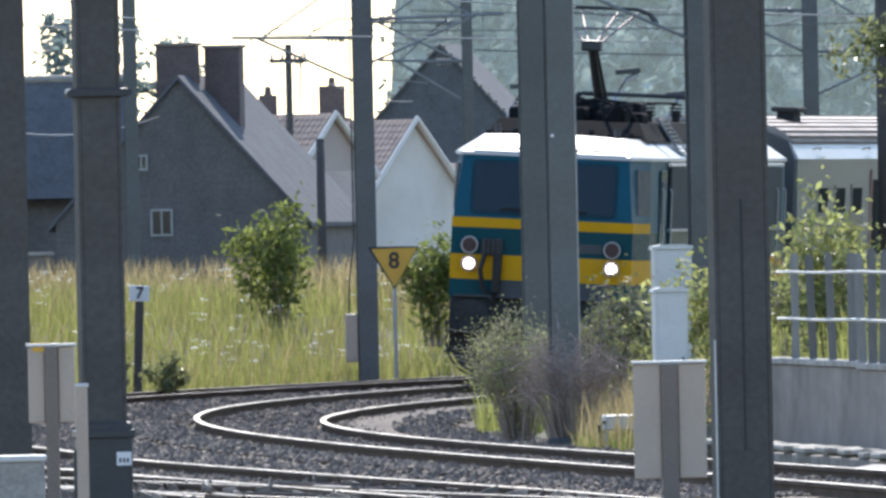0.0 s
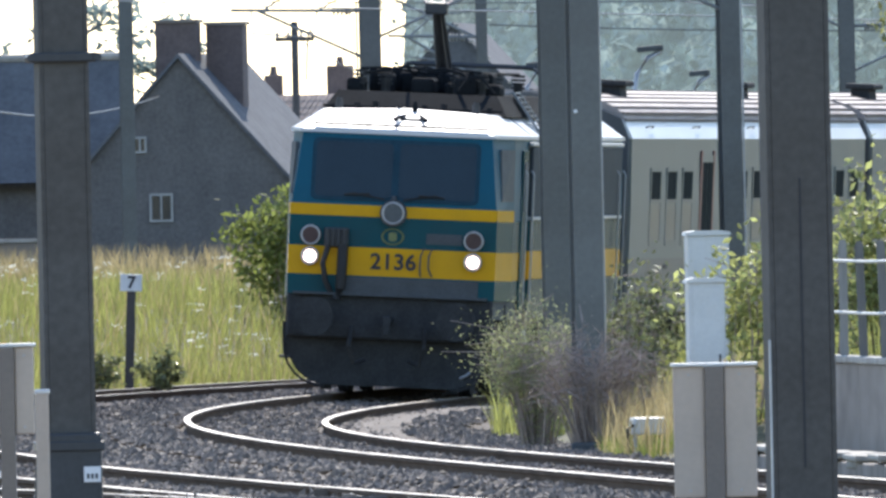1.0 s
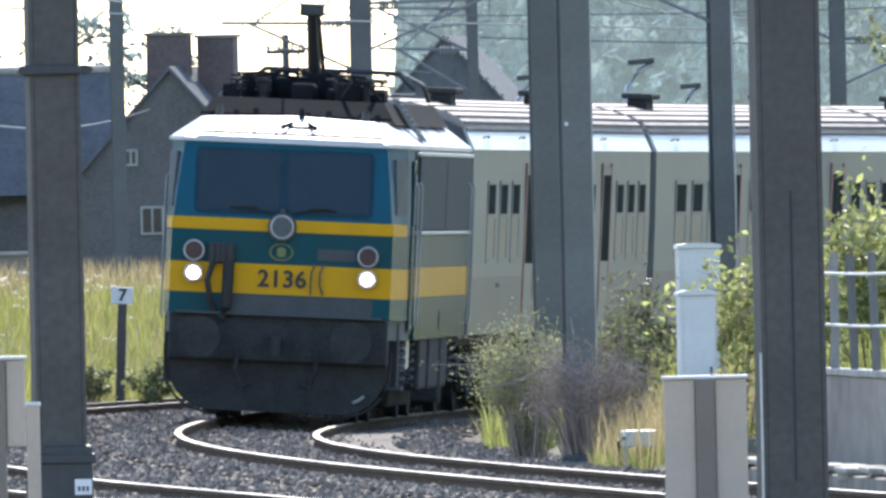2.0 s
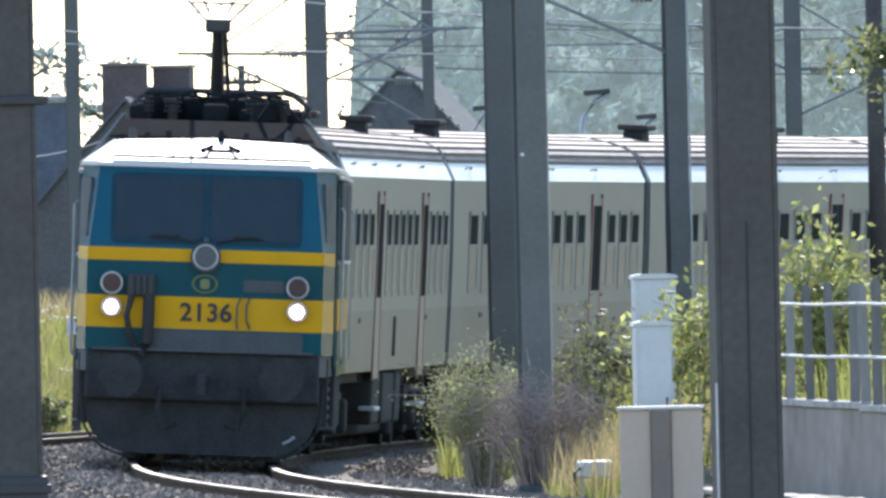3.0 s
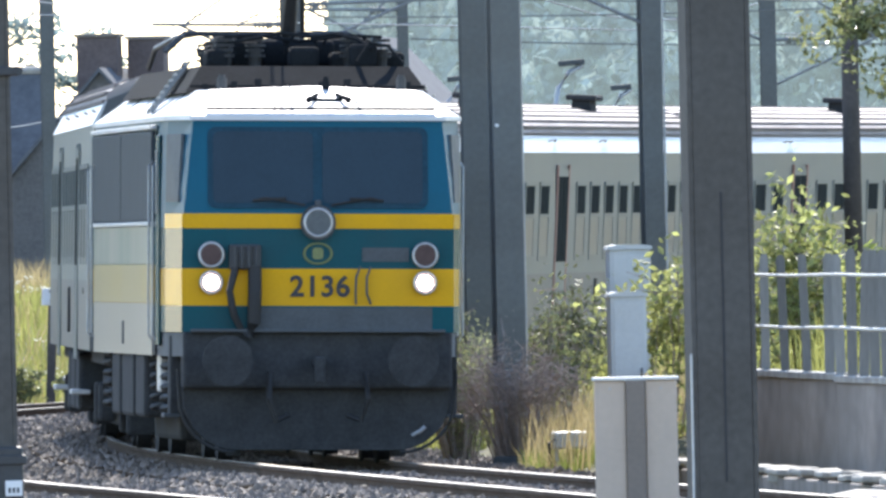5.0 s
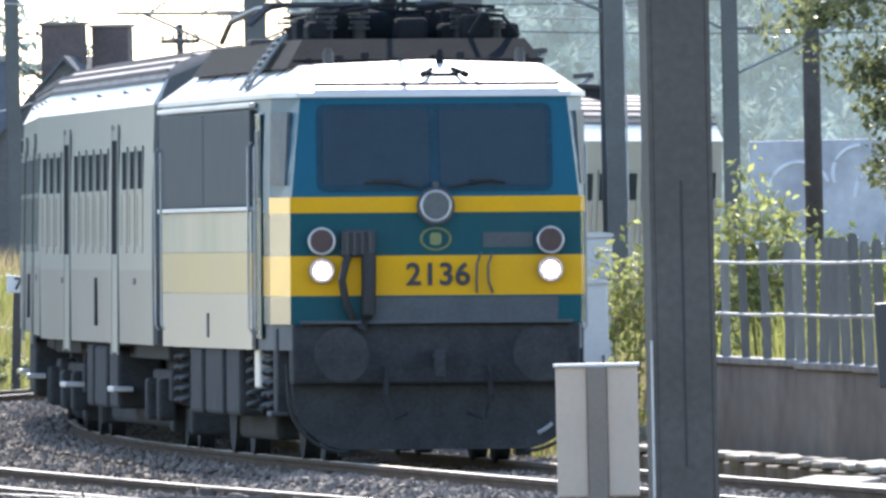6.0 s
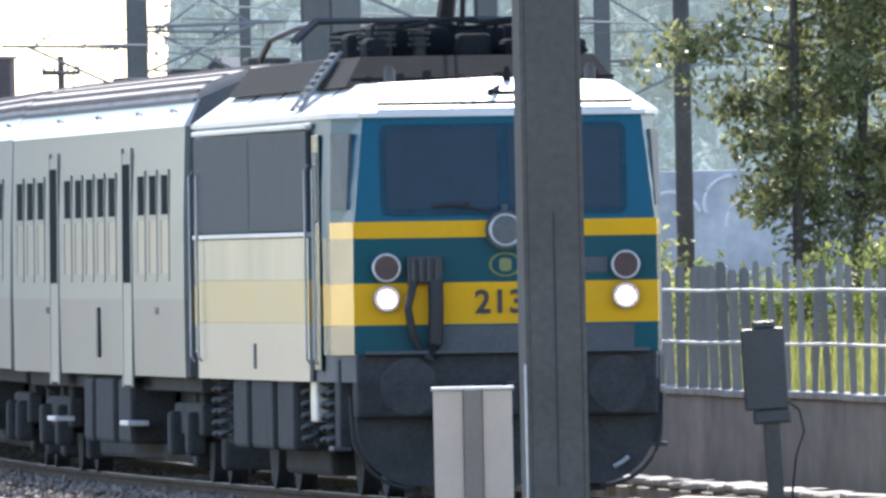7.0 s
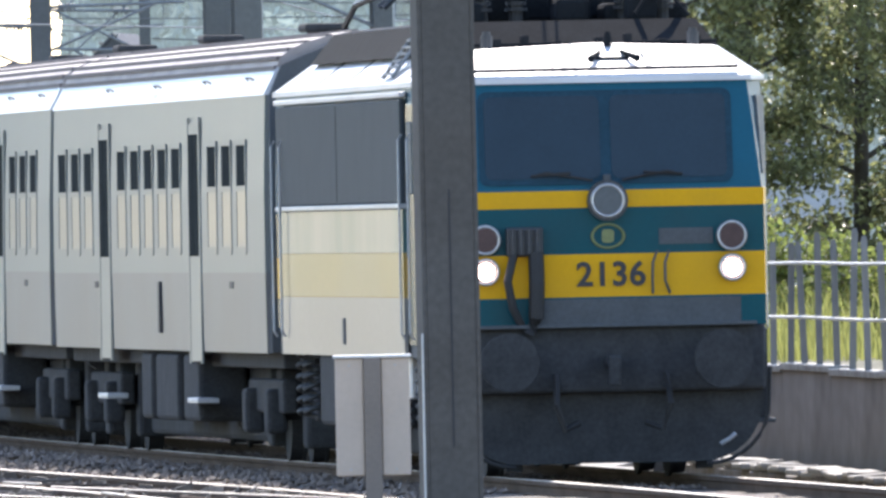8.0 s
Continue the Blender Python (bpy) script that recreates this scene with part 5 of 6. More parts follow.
foot = thing("concrete_block", "dark concrete block at the foot of a mast", "block", at=pose(-0.86, 313.5, 0))
part("body", box(-0.19, 0.19, -0.15, 0.15, -0.25, -0.06, 0.03), UNDERGREY, foot)

# dark relay box on a leaning post
relay = thing("relay_box", "dark metal relay box on a leaning post with a loose cable", "relay box", at=pose(2.86, 247, 0, 0, -2.5, 0))
part("case", box(-0.185, 0.185, -0.1, 0.1, 0.80, 1.49, 0.015), BLACKPAINT, relay)
part("hood", box(-0.08, 0.11, -0.1, 0.1, 1.49, 1.55, 0.015), BLACKPAINT, relay)
part("base", box(-0.12, 0.2, -0.09, 0.09, 0.68, 0.80, 0.02), BLACKPAINT, relay)
part("post", box(-0.04, 0.10, -0.06, 0.06, -0.35, 0.70, 0.015), DARKMAST, relay)
part("cable", tube([(0.18, -0.1, 0.86), (0.27, -0.1, 0.78), (0.30, -0.1, 0.6), (0.22, -0.1, 0.4), (0.17, -0.08, 0.1), (0.17, -0.05, -0.3)], 0.011, 6), RUBBER, relay)

# ---- retaining wall, fence and cable trough ----
wall = thing("wall_east", "streaked grey concrete retaining wall beside the track", "wall", kind="structure")
edges = [(wall_x(d), d) for d in (301, 294, 287, 280, 273, 266, 259, 252, 245, 238, 231, 224, 217, 210, 203)]
for (x0, d0), (x1, d1) in zip(edges, edges[1:]):
    length = math.hypot(x1 - x0, d1 - d0)
    yaw = math.degrees(math.atan2(d1 - d0, x1 - x0))
    step = 0.03 * random.uniform(-1, 1)
    slab = part("wall_panel", box(0.01, length - 0.01, -0.02, 0.18, -0.6, 0.76 + step, 0.012), CONCRETE, wall)
    slab.matrix_basis = pose(x0, d0, 0, 0, 0, yaw)
    cope = part("coping", box(0.0, length - 0.004, -0.05, 0.2, 0.765 + step, 0.83 + step, 0.01), PALECONCRETE, wall, "paler coping stone")
    cope.matrix_basis = pose(x0, d0, 0, 0, 0, yaw)
end = part("wall_end", box(-0.05, 0.6, 0, 0.2, -0.6, 0.76, 0.012), CONCRETE, wall)
end.matrix_basis = pose(1.36, 301.0, 0)

fence = thing("fence", "weathered wooden fence with two white rails on the wall", "fence")


def fence_d(x):
    return float(np.interp(x, [1.33, 4.05, 5.1, 6.2, 7.4], [301, 262, 240, 215, 180]))


rng = np.random.default_rng(11)
x = 1.62
while x < 6.4:
    d = fence_d(x)
    slabby = 2.15 < x < 2.95 and rng.random() < 0.97
    w, top = (0.097, 2.0) if slabby else ((0.085 if x < 2.15 else 0.062), 2.03)
    top += rng.uniform(-0.07, 0.06)
    half = w / 2
    outline = [(-half, 0.8), (half, 0.8), (half, top - 0.05), (half * 0.6, top), (-half * 0.6, top), (-half, top - 0.05)]
    picket = part("picket", prism(outline, 0.0, 0.03), FENCEWOOD, fence)
    picket.matrix_basis = pose(x + 0.06, d, 0, 0, 0, 0) @ Matrix.Translation((0, 0, 0.8)) @ pose(0, 0, 0, 0, rng.uniform(-2.2, 2.2), 0) @ Matrix.Translation((0, 0, -0.8))
    x += 0.095 if slabby else (0.17 if x < 2.15 else 0.108) * rng.uniform(0.85, 1.15)
for z in (1.77, 1.27):
    part("fence_rail", tube([(xx, fence_d(xx) - 0.06, z + 0.005 * math.sin(xx * 9)) for xx in (1.5 + 0.12 * k for k in range(42))], 0.015, 8), WHITEPIPE, fence, "white-painted rail", True)

trough = thing("cable_trough", "pale concrete cable trough with loose lids at the foot of the wall", "cable trough", kind="structure")
for k in range(34):
    d0 = 298 - 2.6 * k
    turn = -math.degrees(math.atan2(wall_x(d0) - wall_x(d0 - 2.6), 2.6))
    side_wall = part("trough_side", box(-0.16, 0.16, 0.02, 2.58, -0.34, -0.085, 0.015), CONCRETE, trough)
    side_wall.matrix_basis = pose(wall_x(d0) - 0.55, d0 - 2.6, 0, 0, 0, turn)
    for half in range(2):
        lid = part("trough_lid", box(-0.2, 0.2, 0.03, 1.26, -0.08, -0.025, 0.014), PALECONCRETE, trough)
        lid.matrix_basis = pose(wall_x(d0) - 0.55 + rng.uniform(-0.05, 0.03), d0 - 2.6 + 1.3 * half, rng.uniform(0.0, 0.025), rng.uniform(-0.7, 0.7),
                                rng.uniform(-4, 5), turn + rng.uniform(-2, 2))
for x0, d0, z0, turn in ((1.35, 297, 0.02, 12), (1.75, 290, 0.0, -8), (2.55, 283, 0.02, 20), (2.9, 262, -0.02, -14), (3.2, 252, 0.0, 9)):
    spare = thing("concrete_slab", "loose pale concrete slab lying by the track", "slab", "loose slabs", at=pose(x0 - 0.5, d0, z0 - 0.05, 2, 3, turn))
    part("body", box(-0.3, 0.3, -0.5, 0.5, -0.14, 0.0, 0.02), PALECONCRETE, spare)


# ---- houses beyond the meadow ----
def house(name, label, x, d, yaw, half, length, z_eave, z_ridge, wall_mat, roof_mat, z0=0.3, overhang=0.12, tiles=0):
    home = thing(name, label, "house", "houses", at=pose(x, d, 0, 0, 0, yaw))
    part("wall", prism([(-half, z0), (half, z0), (half, z_eave), (0, z_ridge - 0.06), (-half, z_eave)], 0, length), wall_mat, home)
    slope = (z_ridge - z_eave) / half
    for side in (-1, 1):
        out = half + 0.15
        outline = [(0, z_ridge + 0.06), (side * out, z_ridge + 0.06 - slope * out), (side * out, z_ridge - 0.04 - slope * out), (0, z_ridge - 0.04)]
        roof = part("roof", prism(outline, -overhang, length + overhang), roof_mat, home, "pitched roof")
        if tiles and side < 0:
            run = math.hypot(out, slope * out)
            tilt = math.degrees(math.atan2(slope * out, out))
            rows = int(run / 0.2)
            cols = int(length / 0.2)
            proto = None
            for r in range(rows):
                for c in range(cols):
                    if proto is None:
                        proto = box(0.004, 0.21, 0.0, 0.175, 0.0, 0.035, 0.01)
                        tile = part("roof_tile", proto, TILE, roof)
                        proto = tile.data
                    else:
                        tile = new("roof_tile", proto)
                        tile.parent = roof
                    base = pose(0, c * 0.2 - 0.05, z_ridge + 0.07) @ (pose(0, 0, 0, 0, tilt, 0) if side > 0 else pose(0, 0.175, 0, 0, 0, 180) @ pose(0, 0, 0, 0, tilt, 0))
                    tile.matrix_basis = base @ pose(r * 0.2, 0, 0.012, 0, -3, 0)
    return home


def small_window(parent, x0, x1, z0, z1, y=-0.03):
    win = part("window", box(x0, x1, y, y + 0.05, z0, z1, 0.0), DARKGLASS, parent, "dark window")
    fb = box(x0 - 0.05, x0, y - 0.02, y + 0.05, z0 - 0.05, z1 + 0.05)
    for a, b, c, e in ((x1, x1 + 0.05, z0 - 0.05, z1 + 0.05), (x0, x1, z1, z1 + 0.05), (x0, x1, z0 - 0.05, z0), ((x0 + x1) / 2 - 0.02, (x0 + x1) / 2 + 0.02, z0, z1)):
        box(a, b, y - 0.02, y + 0.05, c, e, 0.0, fb)
    part("window_frame", fb, WINDOWFRAME, win, "pale window frame")


dark_house = house("house", "dark brick house with a steep slate roof in shade", -10.22, 640, -7, 2.78, 9.5, 2.75, 5.87, BRICK, SLATE)
small_window(dark_house, -0.62, -0.22, 2.45, 2.95)
small_window(dark_house, -0.95, -0.75, 3.9, 4.15)
for x0, x1, top in ((-0.72, 0.15, 6.58), (0.24, 1.02, 6.52)):
    ch = part("chimney", box(x0, x1, 1.5 + x1, 2.3 + x1, 4.6, top, 0.02), REDBRICK, dark_house, "square brick chimney")
    part("chimney_cap", box(x0 - 0.05, x1 + 0.05, 1.45 + x1, 2.35 + x1, top, top + 0.07, 0.01), CONCRETE, ch)
back_house = thing("house", "long dark house with a slate roof behind the gable", "house", "houses", at=pose(-17, 652, 0))
part("wall", box(-7, 5.2, 1.2, 8, 0.3, 3.4), BRICK, back_house)
bm = bmesh.new()
for quad in ([(-7.2, 0.8, 3.3), (5.4, 0.8, 3.3), (5.4, 2.5, 5.95), (-7.2, 2.5, 5.95)], [(-7.2, 0.8, 3.2), (5.4, 0.8, 3.2), (5.4, 8.4, 3.2), (-7.2, 8.4, 3.2)],
             [(-7.2, 8.4, 3.3), (5.4, 8.4, 3.3), (5.4, 2.5, 5.95), (-7.2, 2.5, 5.95)]):
    bm.faces.new([bm.verts.new(p) for p in quad])
part("roof_slope", bm, SLATE, back_house, "long slate roof slope")
part("ridge", tube([(-7.2, 2.5, 5.98), (5.4, 2.5, 5.98)], 0.09, 8), PALECONCRETE, back_house, "pale ridge tiles")
annex = thing("shed", "low dark shed with a flat pale edge", "shed", at=pose(-14.6, 600, 0))
part("wall", box(-2.2, 0.5, 0, 3, 0.3, 4.55), BRICK, annex)
part("roof_edge", box(-2.3, 0.6, -0.1, 3.1, 4.55, 4.66, 0.02), PALECONCRETE, annex, "pale roof edge")

cottage = house("house", "small whitewashed cottage with an orange tiled roof", -7.65, 715, 40, 1.15, 3.4, 3.9, 5.25, PINKWALL, TILE, tiles=1)
part("verge_board", tube([(-1.3, -0.16, 3.78), (0, -0.16, 5.33), (1.3, -0.16, 3.78)], 0.09, 6), RENDERWALL, cottage, "white verge board")
second = house("house", "whitewashed house with an orange tiled roof", -5.75, 725, 40, 1.5, 4.6, 3.35, 5.1, RENDERWALL, TILE, tiles=1)
part("verge_board", tube([(-1.65, -0.16, 3.2), (0, -0.16, 5.2), (1.65, -0.16, 3.2)], 0.09, 6), RENDERWALL, second, "white verge board")
third = house("house", "low brick outbuilding with a tiled roof", -4.75, 735, 35, 1.0, 3.0, 3.1, 4.05, REDBRICK, TILE)
lean = thing("shed", "pinkish lean-to with a white gutter", "shed", at=pose(-7.55, 700, 0))
part("wall", box(-0.75, 0.75, 0, 2, 0.3, 2.62), PINKWALL, lean)
part("gutter", box(-0.8, 0.8, -0.12, 2.1, 2.62, 2.82, 0.02), RENDERWALL, lean, "white gutter")
part("back_wall", box(-0.9, 0.75, 2.2, 2.4, 0.3, 3.9), PINKWALL, lean)
gable = house("house", "tall dark house with a steep gable and bright verges", -5.7, 820, -4, 2.1, 9, 5.3, 7.6, SLATE, SLATE)
for k in range(22):
    f = (k + 0.5) / 11 - 1
    part("verge_tile", box(f * 2.25 - 0.07, f * 2.25 + 0.07, -0.2, 0.1, 7.66 - abs(f) * 2.46, 7.74 - abs(f) * 2.46, 0.02), PALECONCRETE, gable)
for x0, x1, d, top in ((-8.15, -7.5, 732, 6.1), (-9.65, -9.2, 732, 5.9)):
    stack = thing("chimney_house", "dark brick house end with a chimney", "house", "houses", at=pose((x0 + x1) / 2, d, 0))
    part("wall", prism([(-1.0, 0.3), (1.0, 0.3), (1.0, 4.7), (0.4, 5.3), (-0.4, 5.3), (-1.0, 4.7)], 0, 5), BRICK, stack)
    ch = part("chimney", box((x0 - x1) / 2, (x1 - x0) / 2, 0.5, 1.2, 5.0, top, 0.02), REDBRICK, stack)
    part("chimney_pot", tube([(0, 0.85, top), (0, 0.85, top + 0.22)], [0.1, 0.07], 8), REDBRICK, ch)
garden_wall = thing("garden_wall", "low grey concrete garden wall behind the meadow", "wall", at=pose(-12.2, 535, 0))
part("body", box(-3.0, 1.2, 0, 0.2, 0.5, 2.05, 0.02), CONCRETE, garden_wall)
part("coping", box(-3.05, 1.25, -0.04, 0.24, 2.05, 2.12, 0.01), PALECONCRETE, garden_wall, "pale coping")

# wall in place of parked cars behind the fence; pale curves imitate their glare
painted = thing("painted_wall", "grey-violet wall in place of parked cars, pale curves for their glare", "wall", at=pose(5.6, 492, 0))
MAUVE = material("violet-grey stand-in surface", (0.58, 0.585, 0.60), 0.8, vary=0.25, scale=0.8, fine=5, dirt_or_glare=(0.22, 0.2, 0.26), dirt_or_glare_amount=0.6)
STROKE = material("pale strokes for car glare", (0.8, 0.81, 0.82), 0.8, vary=0.15)
part("body", box(-2.4, 3.2, 0, 0.25, 0.3, 3.45, 0.02), MAUVE, painted)
for cx, cz, rad, a0, a1 in ((-1.6, 2.6, 0.5, 20, 170), (-0.6, 2.9, 0.45, 90, 200), (-0.1, 2.5, 0.6, 60, 180), (0.5, 2.75, 0.5, 30, 160), (1.3, 2.5, 0.55, 40, 190), (-1.1, 2.1, 0.4, 200, 330)):
    pts = [(cx + rad * math.cos(radians(a)), -0.005, cz + rad * math.sin(radians(a))) for a in np.linspace(a0, a1, 12)]
    part("glare_stroke", tube(pts, 0.035, 5), STROKE, painted)


# ---- vegetation ----
def leaf_cloud(points, size, rng, flat=0.0):
    """Many small folded leaves round the given points."""
    verts, faces = [], []
    for p in points:
        s = size * rng.uniform(0.6, 1.3)
        a, b = rng.normal(size=3), rng.normal(size=3)
        a /= np.linalg.norm(a)
        b -= a * a.dot(b)
        b /= np.linalg.norm(b)
        n = np.cross(a, b)
        k = len(verts)
        p = np.asarray(p)
        verts += [tuple(p - a * s), tuple(p + b * s * 0.45 + n * s * 0.15), tuple(p + a * s), tuple(p - b * s * 0.45 + n * s * 0.15)]
        faces += [(k, k + 1, k + 2), (k, k + 2, k + 3)]
    return verts, faces


def shrub(name, label, x, d, z0, width, height, leaves, size, leaf_mat, stem_mat, seed, stems=9, lean=0.0, spread=1.0, category="bush"):
    """A plant of several stems, with leaves set along the outer half of each."""
    rng = np.random.default_rng(seed)
    plant = thing(name, label, category, at=pose(x, d, z0))
    tips, bm = [], bmesh.new()
    for k in range(stems):
        a, r = rng.uniform(0, 6.28), width / 2 * math.sqrt(rng.random()) * spread
        top = height * rng.uniform(0.55, 1.0) * (1 - 0.25 * r / (width / 2))
        end = np.array((r * math.cos(a) + lean * top, r * math.sin(a), top))
        mid = end * np.array((0.45, 0.45, 0.55)) + rng.normal(size=3) * 0.04 * height
        pts = [np.zeros(3) + np.array((r * 0.25 * math.cos(a), r * 0.25 * math.sin(a), -0.05)), mid, end]
        tube([tuple(p) for p in pts], [0.006 + 0.004 * height, 0.004 + 0.002 * height, 0.003], 5, bm)
        for j in range(4):
            f = rng.uniform(0.35, 0.9)
            s = mid + (end - mid) * f
            e = s + rng.normal(size=3) * np.array((0.14, 0.14, 0.10)) * height * 0.7
            tube([tuple(s), tuple(e)], [0.006, 0.003], 4, bm)
            tips.append((s, e))
        tips.append((mid, end))
        tips.append((mid, end))
        tips.append((mid * 0.25, mid))
    tagged(part("branchwork", bm, stem_mat, plant), kind="stuff")
    pts = []
    for k in range(leaves):
        s, e = tips[rng.integers(len(tips))]
        pts.append(s + (e - s) * rng.random() + rng.normal(size=3) * 0.055 * height * np.array((1, 1, 0.9)))
    v, f = leaf_cloud(pts, size, rng)
    raw("foliage", v, f, leaf_mat, plant)
    return plant


def tree(label, x, d, z0, height, radius, trunk_r, leaves, size, leaf_mat, seed, crown_from=0.3, limbs=16, category="tree"):
    """A tapered trunk, limbs, and a crown of leaf clumps with gaps."""
    rng = np.random.default_rng(seed)
    plant = thing("tree", label, category, "trees", at=pose(x, d, z0))
    bend = rng.normal(size=2) * 0.03 * height
    bm = tube([(0, 0, -0.2), (bend[0] * 0.4, bend[1] * 0.4, height * 0.4), (bend[0], bend[1], height * 0.95)], [trunk_r, trunk_r * 0.7, trunk_r * 0.15], 8)
    # beyond 600 m the bark colour has haze painted in
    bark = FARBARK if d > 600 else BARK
    part("trunk", bm, bark, plant, smooth=True)
    bm, clumps = bmesh.new(), []
    for k in range(limbs):
        f = crown_from + (0.97 - crown_from) * (k + rng.random()) / limbs
        a = k * 2.4 + rng.normal() * 0.4
        reach = radius * (math.sin(math.pi * min(max((f - crown_from) / (1.05 - crown_from), 0.08), 0.95)) ** 0.6) * rng.uniform(0.65, 1.1)
        s = np.array((bend[0] * f, bend[1] * f, height * f))
        e = s + np.array((math.cos(a) * reach, math.sin(a) * reach, reach * rng.uniform(0.05, 0.5)))
        m = (s + e) / 2 + np.array((0, 0, 0.08 * reach))
        tube([tuple(s), tuple(m), tuple(e)], [trunk_r * 0.35, trunk_r * 0.22, trunk_r * 0.06], 5, bm)
        for j in range(5):
            g = rng.uniform(0.4, 1.05)
            clumps.append((s + (e - s) * g + rng.normal(size=3) * 0.12 * radius, rng.uniform(0.14, 0.3) * radius))
    tagged(part("branchwork", bm, bark, plant), kind="stuff")
    pts = []
    for k in range(leaves):
        c, r = clumps[rng.integers(len(clumps))]
        q = rng.normal(size=3)
        pts.append(c + q / np.linalg.norm(q) * r * rng.random() ** 0.5 * np.array((1, 1, 0.8)))
    v, f = leaf_cloud(pts, size, rng)
    raw("crown", v, f, leaf_mat, plant)


shrub("bush", "bright yellow-green leafy bush at the back of the meadow", -6.0, 472, 0.6, 1.25, 2.5, 1900, 0.075, BUSHLEAF, TWIG, 1, 14)
shrub("bush", "green bush in front of the whitewashed houses", -3.45, 470, 0.5, 1.3, 2.1, 1900, 0.07, BUSHLEAF, TWIG, 2, 14)
shrub("bush", "low dark bush beside the distance post", -7.25, 431, -0.2, 0.85, 0.85, 900, 0.05, TREELEAF, TWIG, 3, 10)
shrub("bush", "low grey-green bush behind the distance post", -8.15, 432, -0.2, 0.7, 0.75, 600, 0.05, TREELEAF, TWIG, 4, 9)
shrub("bush", "twiggy reddish-brown bush with few leaves at the mast", -0.80, 313.6, -0.2, 1.5, 1.6, 5200, 0.013, TWIG, TWIG, 5, 110)
shrub("bush", "soft green feathery bush beside the track", -1.42, 320, -0.2, 1.15, 1.75, 11000, 0.017, FEATHER, TWIG, 6, 70)
shrub("weeds", "tall green weeds behind the cabinet", -0.25, 330, -0.1, 0.95, 2.1, 1500, 0.045, WEEDLEAF, TWIG, 7, 22, category="weeds")
shrub("weeds", "tall seeding weeds beside the mast", -0.55, 326, -0.1, 0.6, 1.9, 700, 0.045, WEEDLEAF, TWIG, 8, 14, category="weeds")
shrub("sapling", "slender sapling with light green leaves by the cabinet", 0.74, 303, -0.1, 0.6, 2.8, 1300, 0.055, LEAF, TWIG, 9, 9, category="sapling")
shrub("sapling", "leafy sapling leaning over the fence", 2.12, 304, 0.6, 1.1, 2.15, 2200, 0.06, LEAF, TWIG, 10, 12, category="sapling")
shrub("sapling", "small sapling with pale leaves at the fence end", 1.62, 303, 0.4, 0.45, 1.7, 400, 0.05, LEAF, TWIG, 21, 6, category="sapling")
shrub("weeds", "dry brown weeds beside the cabinet", 0.62, 298, -0.2, 0.35, 1.25, 450, 0.03, DRYGRASS, TWIG, 11, 14, category="weeds")
for k, (x, d, w, h) in enumerate(((2.9, 306, 1.7, 1.6), (3.9, 303, 1.8, 1.75), (4.9, 301, 1.8, 1.8), (5.9, 298, 1.8, 1.75), (7.0, 296, 1.8, 1.8))):
    shrub("bush", "sunlit rough growth behind the fence", x, d, 0.6, w, h, 3000, 0.05, BUSHLEAF, TWIG, 30 + k, 22)
tree("slender tree with small glossy leaves behind the fence", 4.15, 332, 0.5, 9.0, 1.75, 0.075, 22000, 0.055, TREELEAF, 12, 0.2, 26)
tree("leafy tree with several trunks behind the fence", 4.75, 334, 0.5, 9.5, 1.6, 0.08, 20000, 0.055, TREELEAF, 13, 0.18, 26)
tree("dark dense tree at the end of the fence", 6.3, 338, 0.5, 9.5, 2.0, 0.11, 26000, 0.06, TREELEAF, 14, 0.05, 40)
tree("dark dense tree beyond the fence", 7.9, 334, 0.5, 9.5, 2.2, 0.11, 22000, 0.06, TREELEAF, 15, 0.05, 40)
# unseen belt of trees on the right, added to darken the coach reflections
rng = np.random.default_rng(51)
belt = []
for k in range(420):
    d = rng.uniform(345, 640)
    c = np.array((0.022 * d + 6 + 10 * rng.random(), d, 0.6 + 10.5 * rng.random() ** 0.8))
    belt += [c + rng.normal(size=3) * np.array((0.9, 1.4, 0.8)) for j in range(40)]
v, f = leaf_cloud(belt, 0.42, rng)
tagged(raw("tree_belt", v, f, TREELEAF), "unseen tree belt added to darken reflections on the right", "woodland", kind="stuff")
# a second unseen belt on the left, for the train's left side reflections
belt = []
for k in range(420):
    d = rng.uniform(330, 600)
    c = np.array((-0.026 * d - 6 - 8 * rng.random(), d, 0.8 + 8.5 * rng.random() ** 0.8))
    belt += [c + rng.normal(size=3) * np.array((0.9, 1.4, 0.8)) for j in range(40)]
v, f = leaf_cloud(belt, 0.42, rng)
tagged(raw("tree_belt", v, f, FARLEAF), "unseen tree belt added to darken reflections on the left", "woodland", kind="stuff")
# a wooded ridge far behind everything
verts, faces, rows_up = [], [], 44
for i in range(241):
    x = -16 + 0.325 * i
    top = 20 + 6 * noise.noise(Vector((x * 0.15, 1, 0))) + 2.5 * noise.noise(Vector((x * 0.6, 2, 0))) - max(0, (-11.6 - x)) * 12 * (1 + 0.8 * noise.noise(Vector((x * 1.7, 4, 0))))
    for j in range(rows_up + 1):
        f = j / rows_up
        lump = abs(noise.noise(Vector((x * 0.42, f * 9, 5)))) * 6 + abs(noise.noise(Vector((x * 1.3, f * 26, 9)))) * 2.2
        verts.append((x + 0.25 * noise.noise(Vector((x, f * 20, 3))), 1400 + 45 * f - lump, -2 + (top + 2) * f))
faces = [(i * (rows_up + 1) + j, (i + 1) * (rows_up + 1) + j, (i + 1) * (rows_up + 1) + j + 1, i * (rows_up + 1) + j + 1) for i in range(240) for j in range(rows_up)]
flecks, fleck_faces = [], []
rng = np.random.default_rng(70)
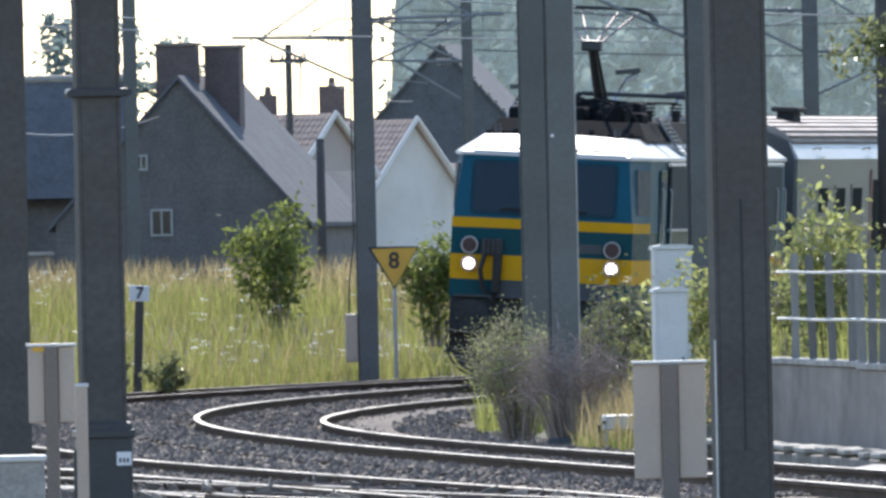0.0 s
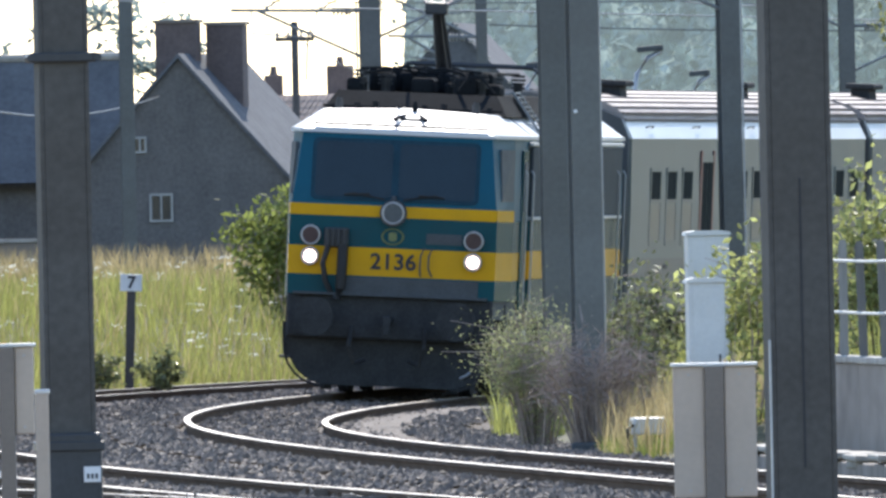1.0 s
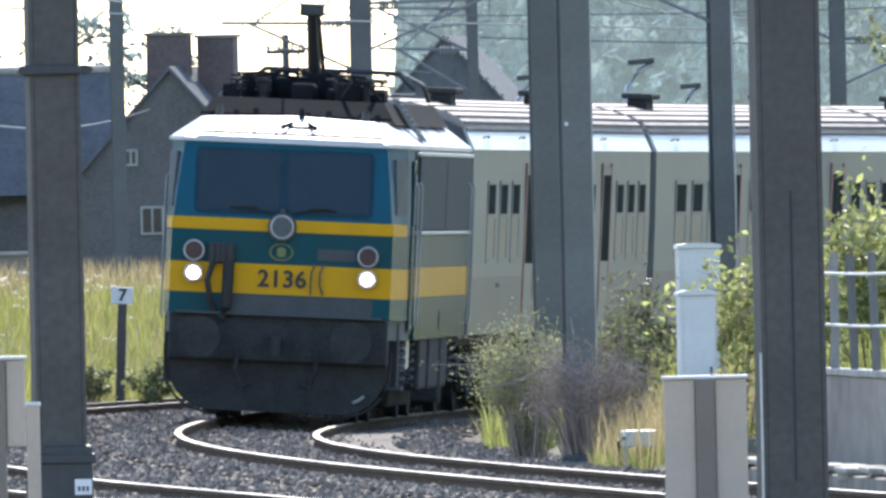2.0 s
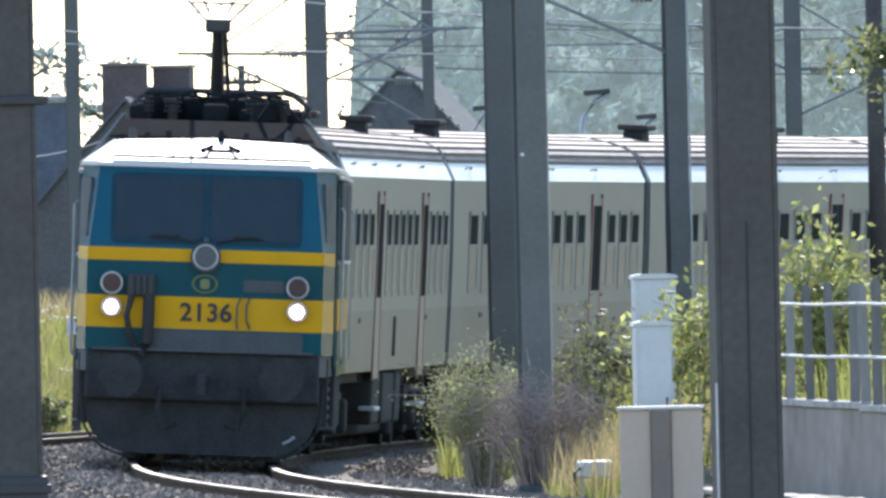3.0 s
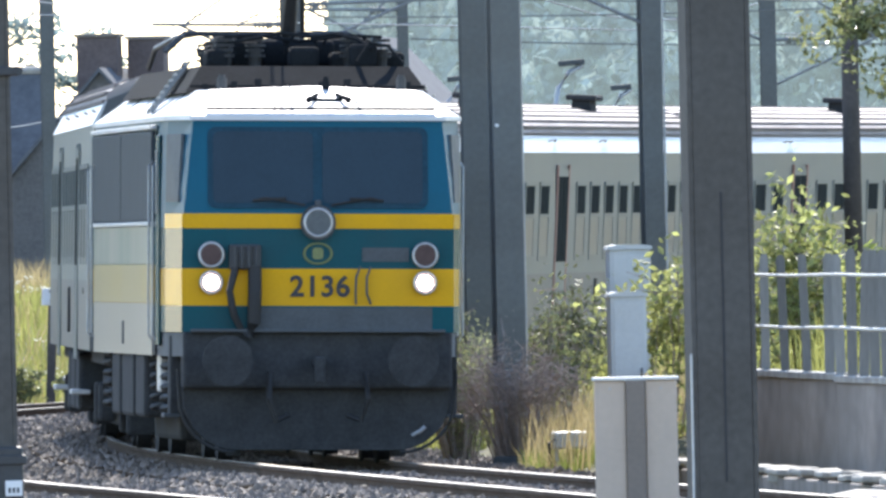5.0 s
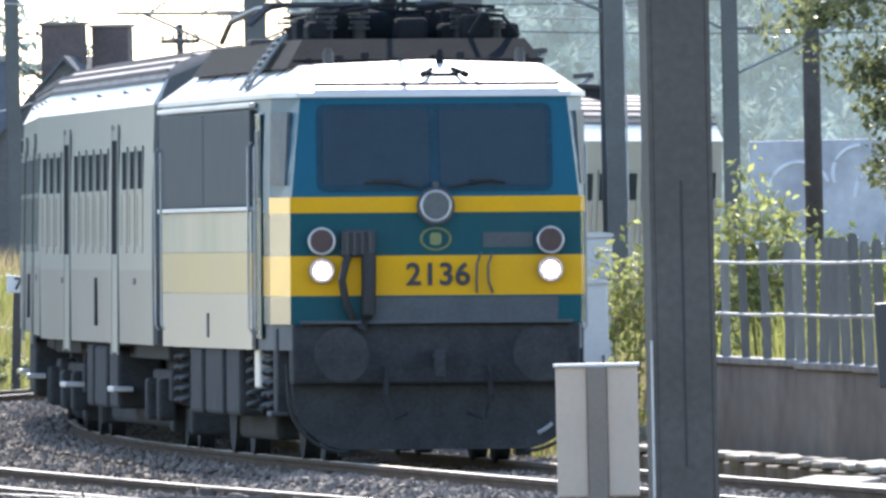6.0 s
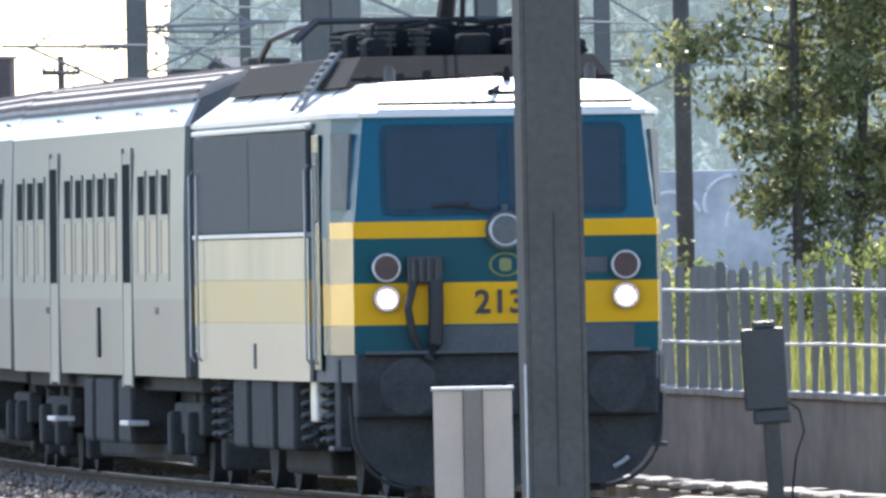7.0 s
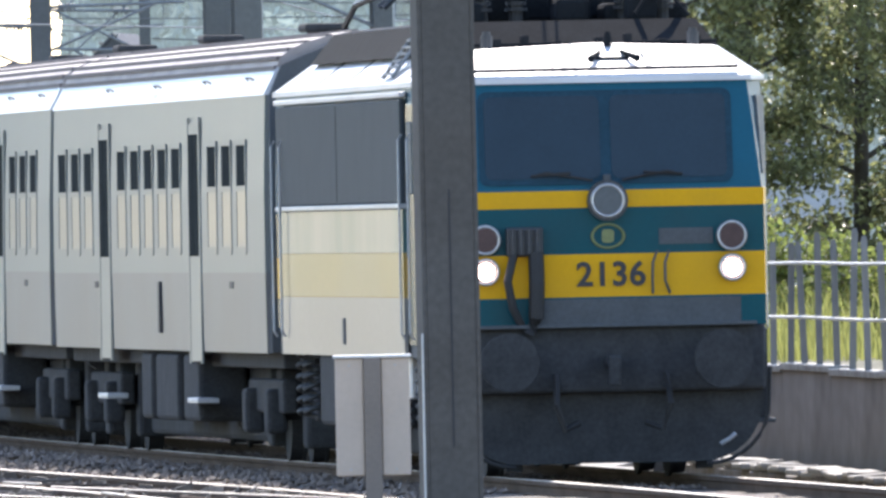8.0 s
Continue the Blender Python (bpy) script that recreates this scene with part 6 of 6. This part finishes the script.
for k in range(15000):
    i, j = int(rng.integers(0, 241)), int(rng.integers(5, rows_up + 1))
    c = np.array(verts[i * (rows_up + 1) + j]) + np.array((rng.normal() * 0.3, -rng.uniform(0.5, 7), rng.normal() * 0.4))
    a, b = rng.normal(size=3), rng.normal(size=3)
    a, b = a / np.linalg.norm(a) * rng.uniform(0.15, 0.42), b / np.linalg.norm(b) * rng.uniform(0.12, 0.3)
    n = len(flecks)
    flecks += [tuple(c - a), tuple(c + b), tuple(c + a), tuple(c - b)]
    fleck_faces.append((n, n + 1, n + 2, n + 3))
RIDGE = material("distant wood with haze glow", (0.15, 0.19, 0.17), 0.95, vary=0.6, scale=0.3, fine=1.2, gloss=0.0, island=0.35)
# a faint blue-grey emission stands in for the haze before the ridge
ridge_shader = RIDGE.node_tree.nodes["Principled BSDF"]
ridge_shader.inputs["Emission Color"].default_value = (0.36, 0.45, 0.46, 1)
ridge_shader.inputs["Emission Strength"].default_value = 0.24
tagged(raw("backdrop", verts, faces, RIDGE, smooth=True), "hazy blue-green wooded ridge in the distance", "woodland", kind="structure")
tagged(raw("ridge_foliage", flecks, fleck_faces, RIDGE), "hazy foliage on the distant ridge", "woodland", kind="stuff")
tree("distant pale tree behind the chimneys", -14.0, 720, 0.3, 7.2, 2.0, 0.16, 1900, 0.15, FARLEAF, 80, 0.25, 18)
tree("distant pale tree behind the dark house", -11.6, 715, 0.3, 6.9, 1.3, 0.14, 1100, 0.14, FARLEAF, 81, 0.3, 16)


def blades(name, label, place, count, low, high, width, mat, seed):
    """Upright blades of grass, each a bent pointed strip."""
    rng = np.random.default_rng(seed)
    verts, faces = [], []
    while len(faces) < 3 * count:
        x, d = place(rng)
        z, h, a = ground_z(x, d) - 0.05, rng.uniform(low, high), rng.uniform(0, 3.14)
        c, s, w = math.cos(a), math.sin(a), width * rng.uniform(0.6, 1.4)
        bx, by = rng.normal(0, 0.22) * h, rng.normal(0, 0.22) * h
        k = len(verts)
        verts += [(x - w * c, d - w * s, z), (x + w * c, d + w * s, z), (x - w * 0.8 * c + bx * 0.4, d - w * 0.8 * s + by * 0.4, z + h * 0.6),
                  (x + w * 0.8 * c + bx * 0.4, d + w * 0.8 * s + by * 0.4, z + h * 0.6), (x + bx, d + by, z + h)]
        faces += [(k, k + 1, k + 3, k + 2), (k + 2, k + 3, k + 4), (k + 2, k + 4, k + 3)]
    faces = [f for i, f in enumerate(faces) if i % 3 != 2]
    return tagged(raw(name, verts, faces, mat), label, "grass", kind="stuff")


def meadow(rng):
    d = rng.uniform(412, 500)
    return far_x(d) - 2.3 - 13 * rng.random() ** 1.4 if d < 470 else rng.uniform(-15, 0), d


def meadow_back(rng):
    d = rng.uniform(485, 530)
    return rng.uniform(-16, 1.0), d


def verge(rng):
    d = rng.uniform(303, 318)
    x = rng.uniform(-0.75, 1.25)
    return x, d + (4 if x < -0.5 else 0)


def verge_far(rng):
    d = rng.uniform(336, 400)
    return main_x(d) + rng.uniform(2.6, 6.0), d


def garden(rng):
    d = rng.uniform(285, 330)
    return wall_x(min(d, 300)) + 0.35 + 6 * rng.random(), d


blades("meadow_grass", "tall yellow-green meadow grass beyond the tracks", meadow, 36000, 0.25, 0.75, 0.009, GRASS, 1)
blades("meadow_dry_grass", "dry beige stalks among the meadow grass", meadow, 4500, 0.4, 0.9, 0.010, DRYGRASS, 12)
blades("dry_grass", "tall dry beige grass at the back of the meadow", meadow_back, 9000, 0.5, 1.1, 0.014, DRYGRASS, 2)
blades("verge_grass", "bright yellow-green grass beside the cabinets", verge, 6500, 0.08, 0.30, 0.006, BUSHLEAF, 3)
blades("verge_dry_grass", "dry beige grass beside the cabinets", verge, 1700, 0.3, 0.8, 0.005, DRYGRASS, 4)
blades("embankment_grass", "rough grass along the bend of the line", verge_far, 5000, 0.3, 0.9, 0.012, GRASS, 5)
blades("garden_grass", "sunlit grass behind the fence", garden, 6000, 0.35, 0.9, 0.010, GRASS, 6)
rng = np.random.default_rng(9)
heads = []
for k in range(420):
    x, d = meadow(rng)
    c = np.array((x, d, ground_z(x, d) + rng.uniform(0.45, 0.8)))
    heads += [c + rng.normal(size=3) * np.array((0.045, 0.045, 0.012)) for j in range(9)]
v, f = leaf_cloud(heads, 0.022, rng)
tagged(raw("meadow_flowers", v, f, FLOWER), "white umbel flowers scattered through the meadow", "flowers", kind="stuff")


motions()
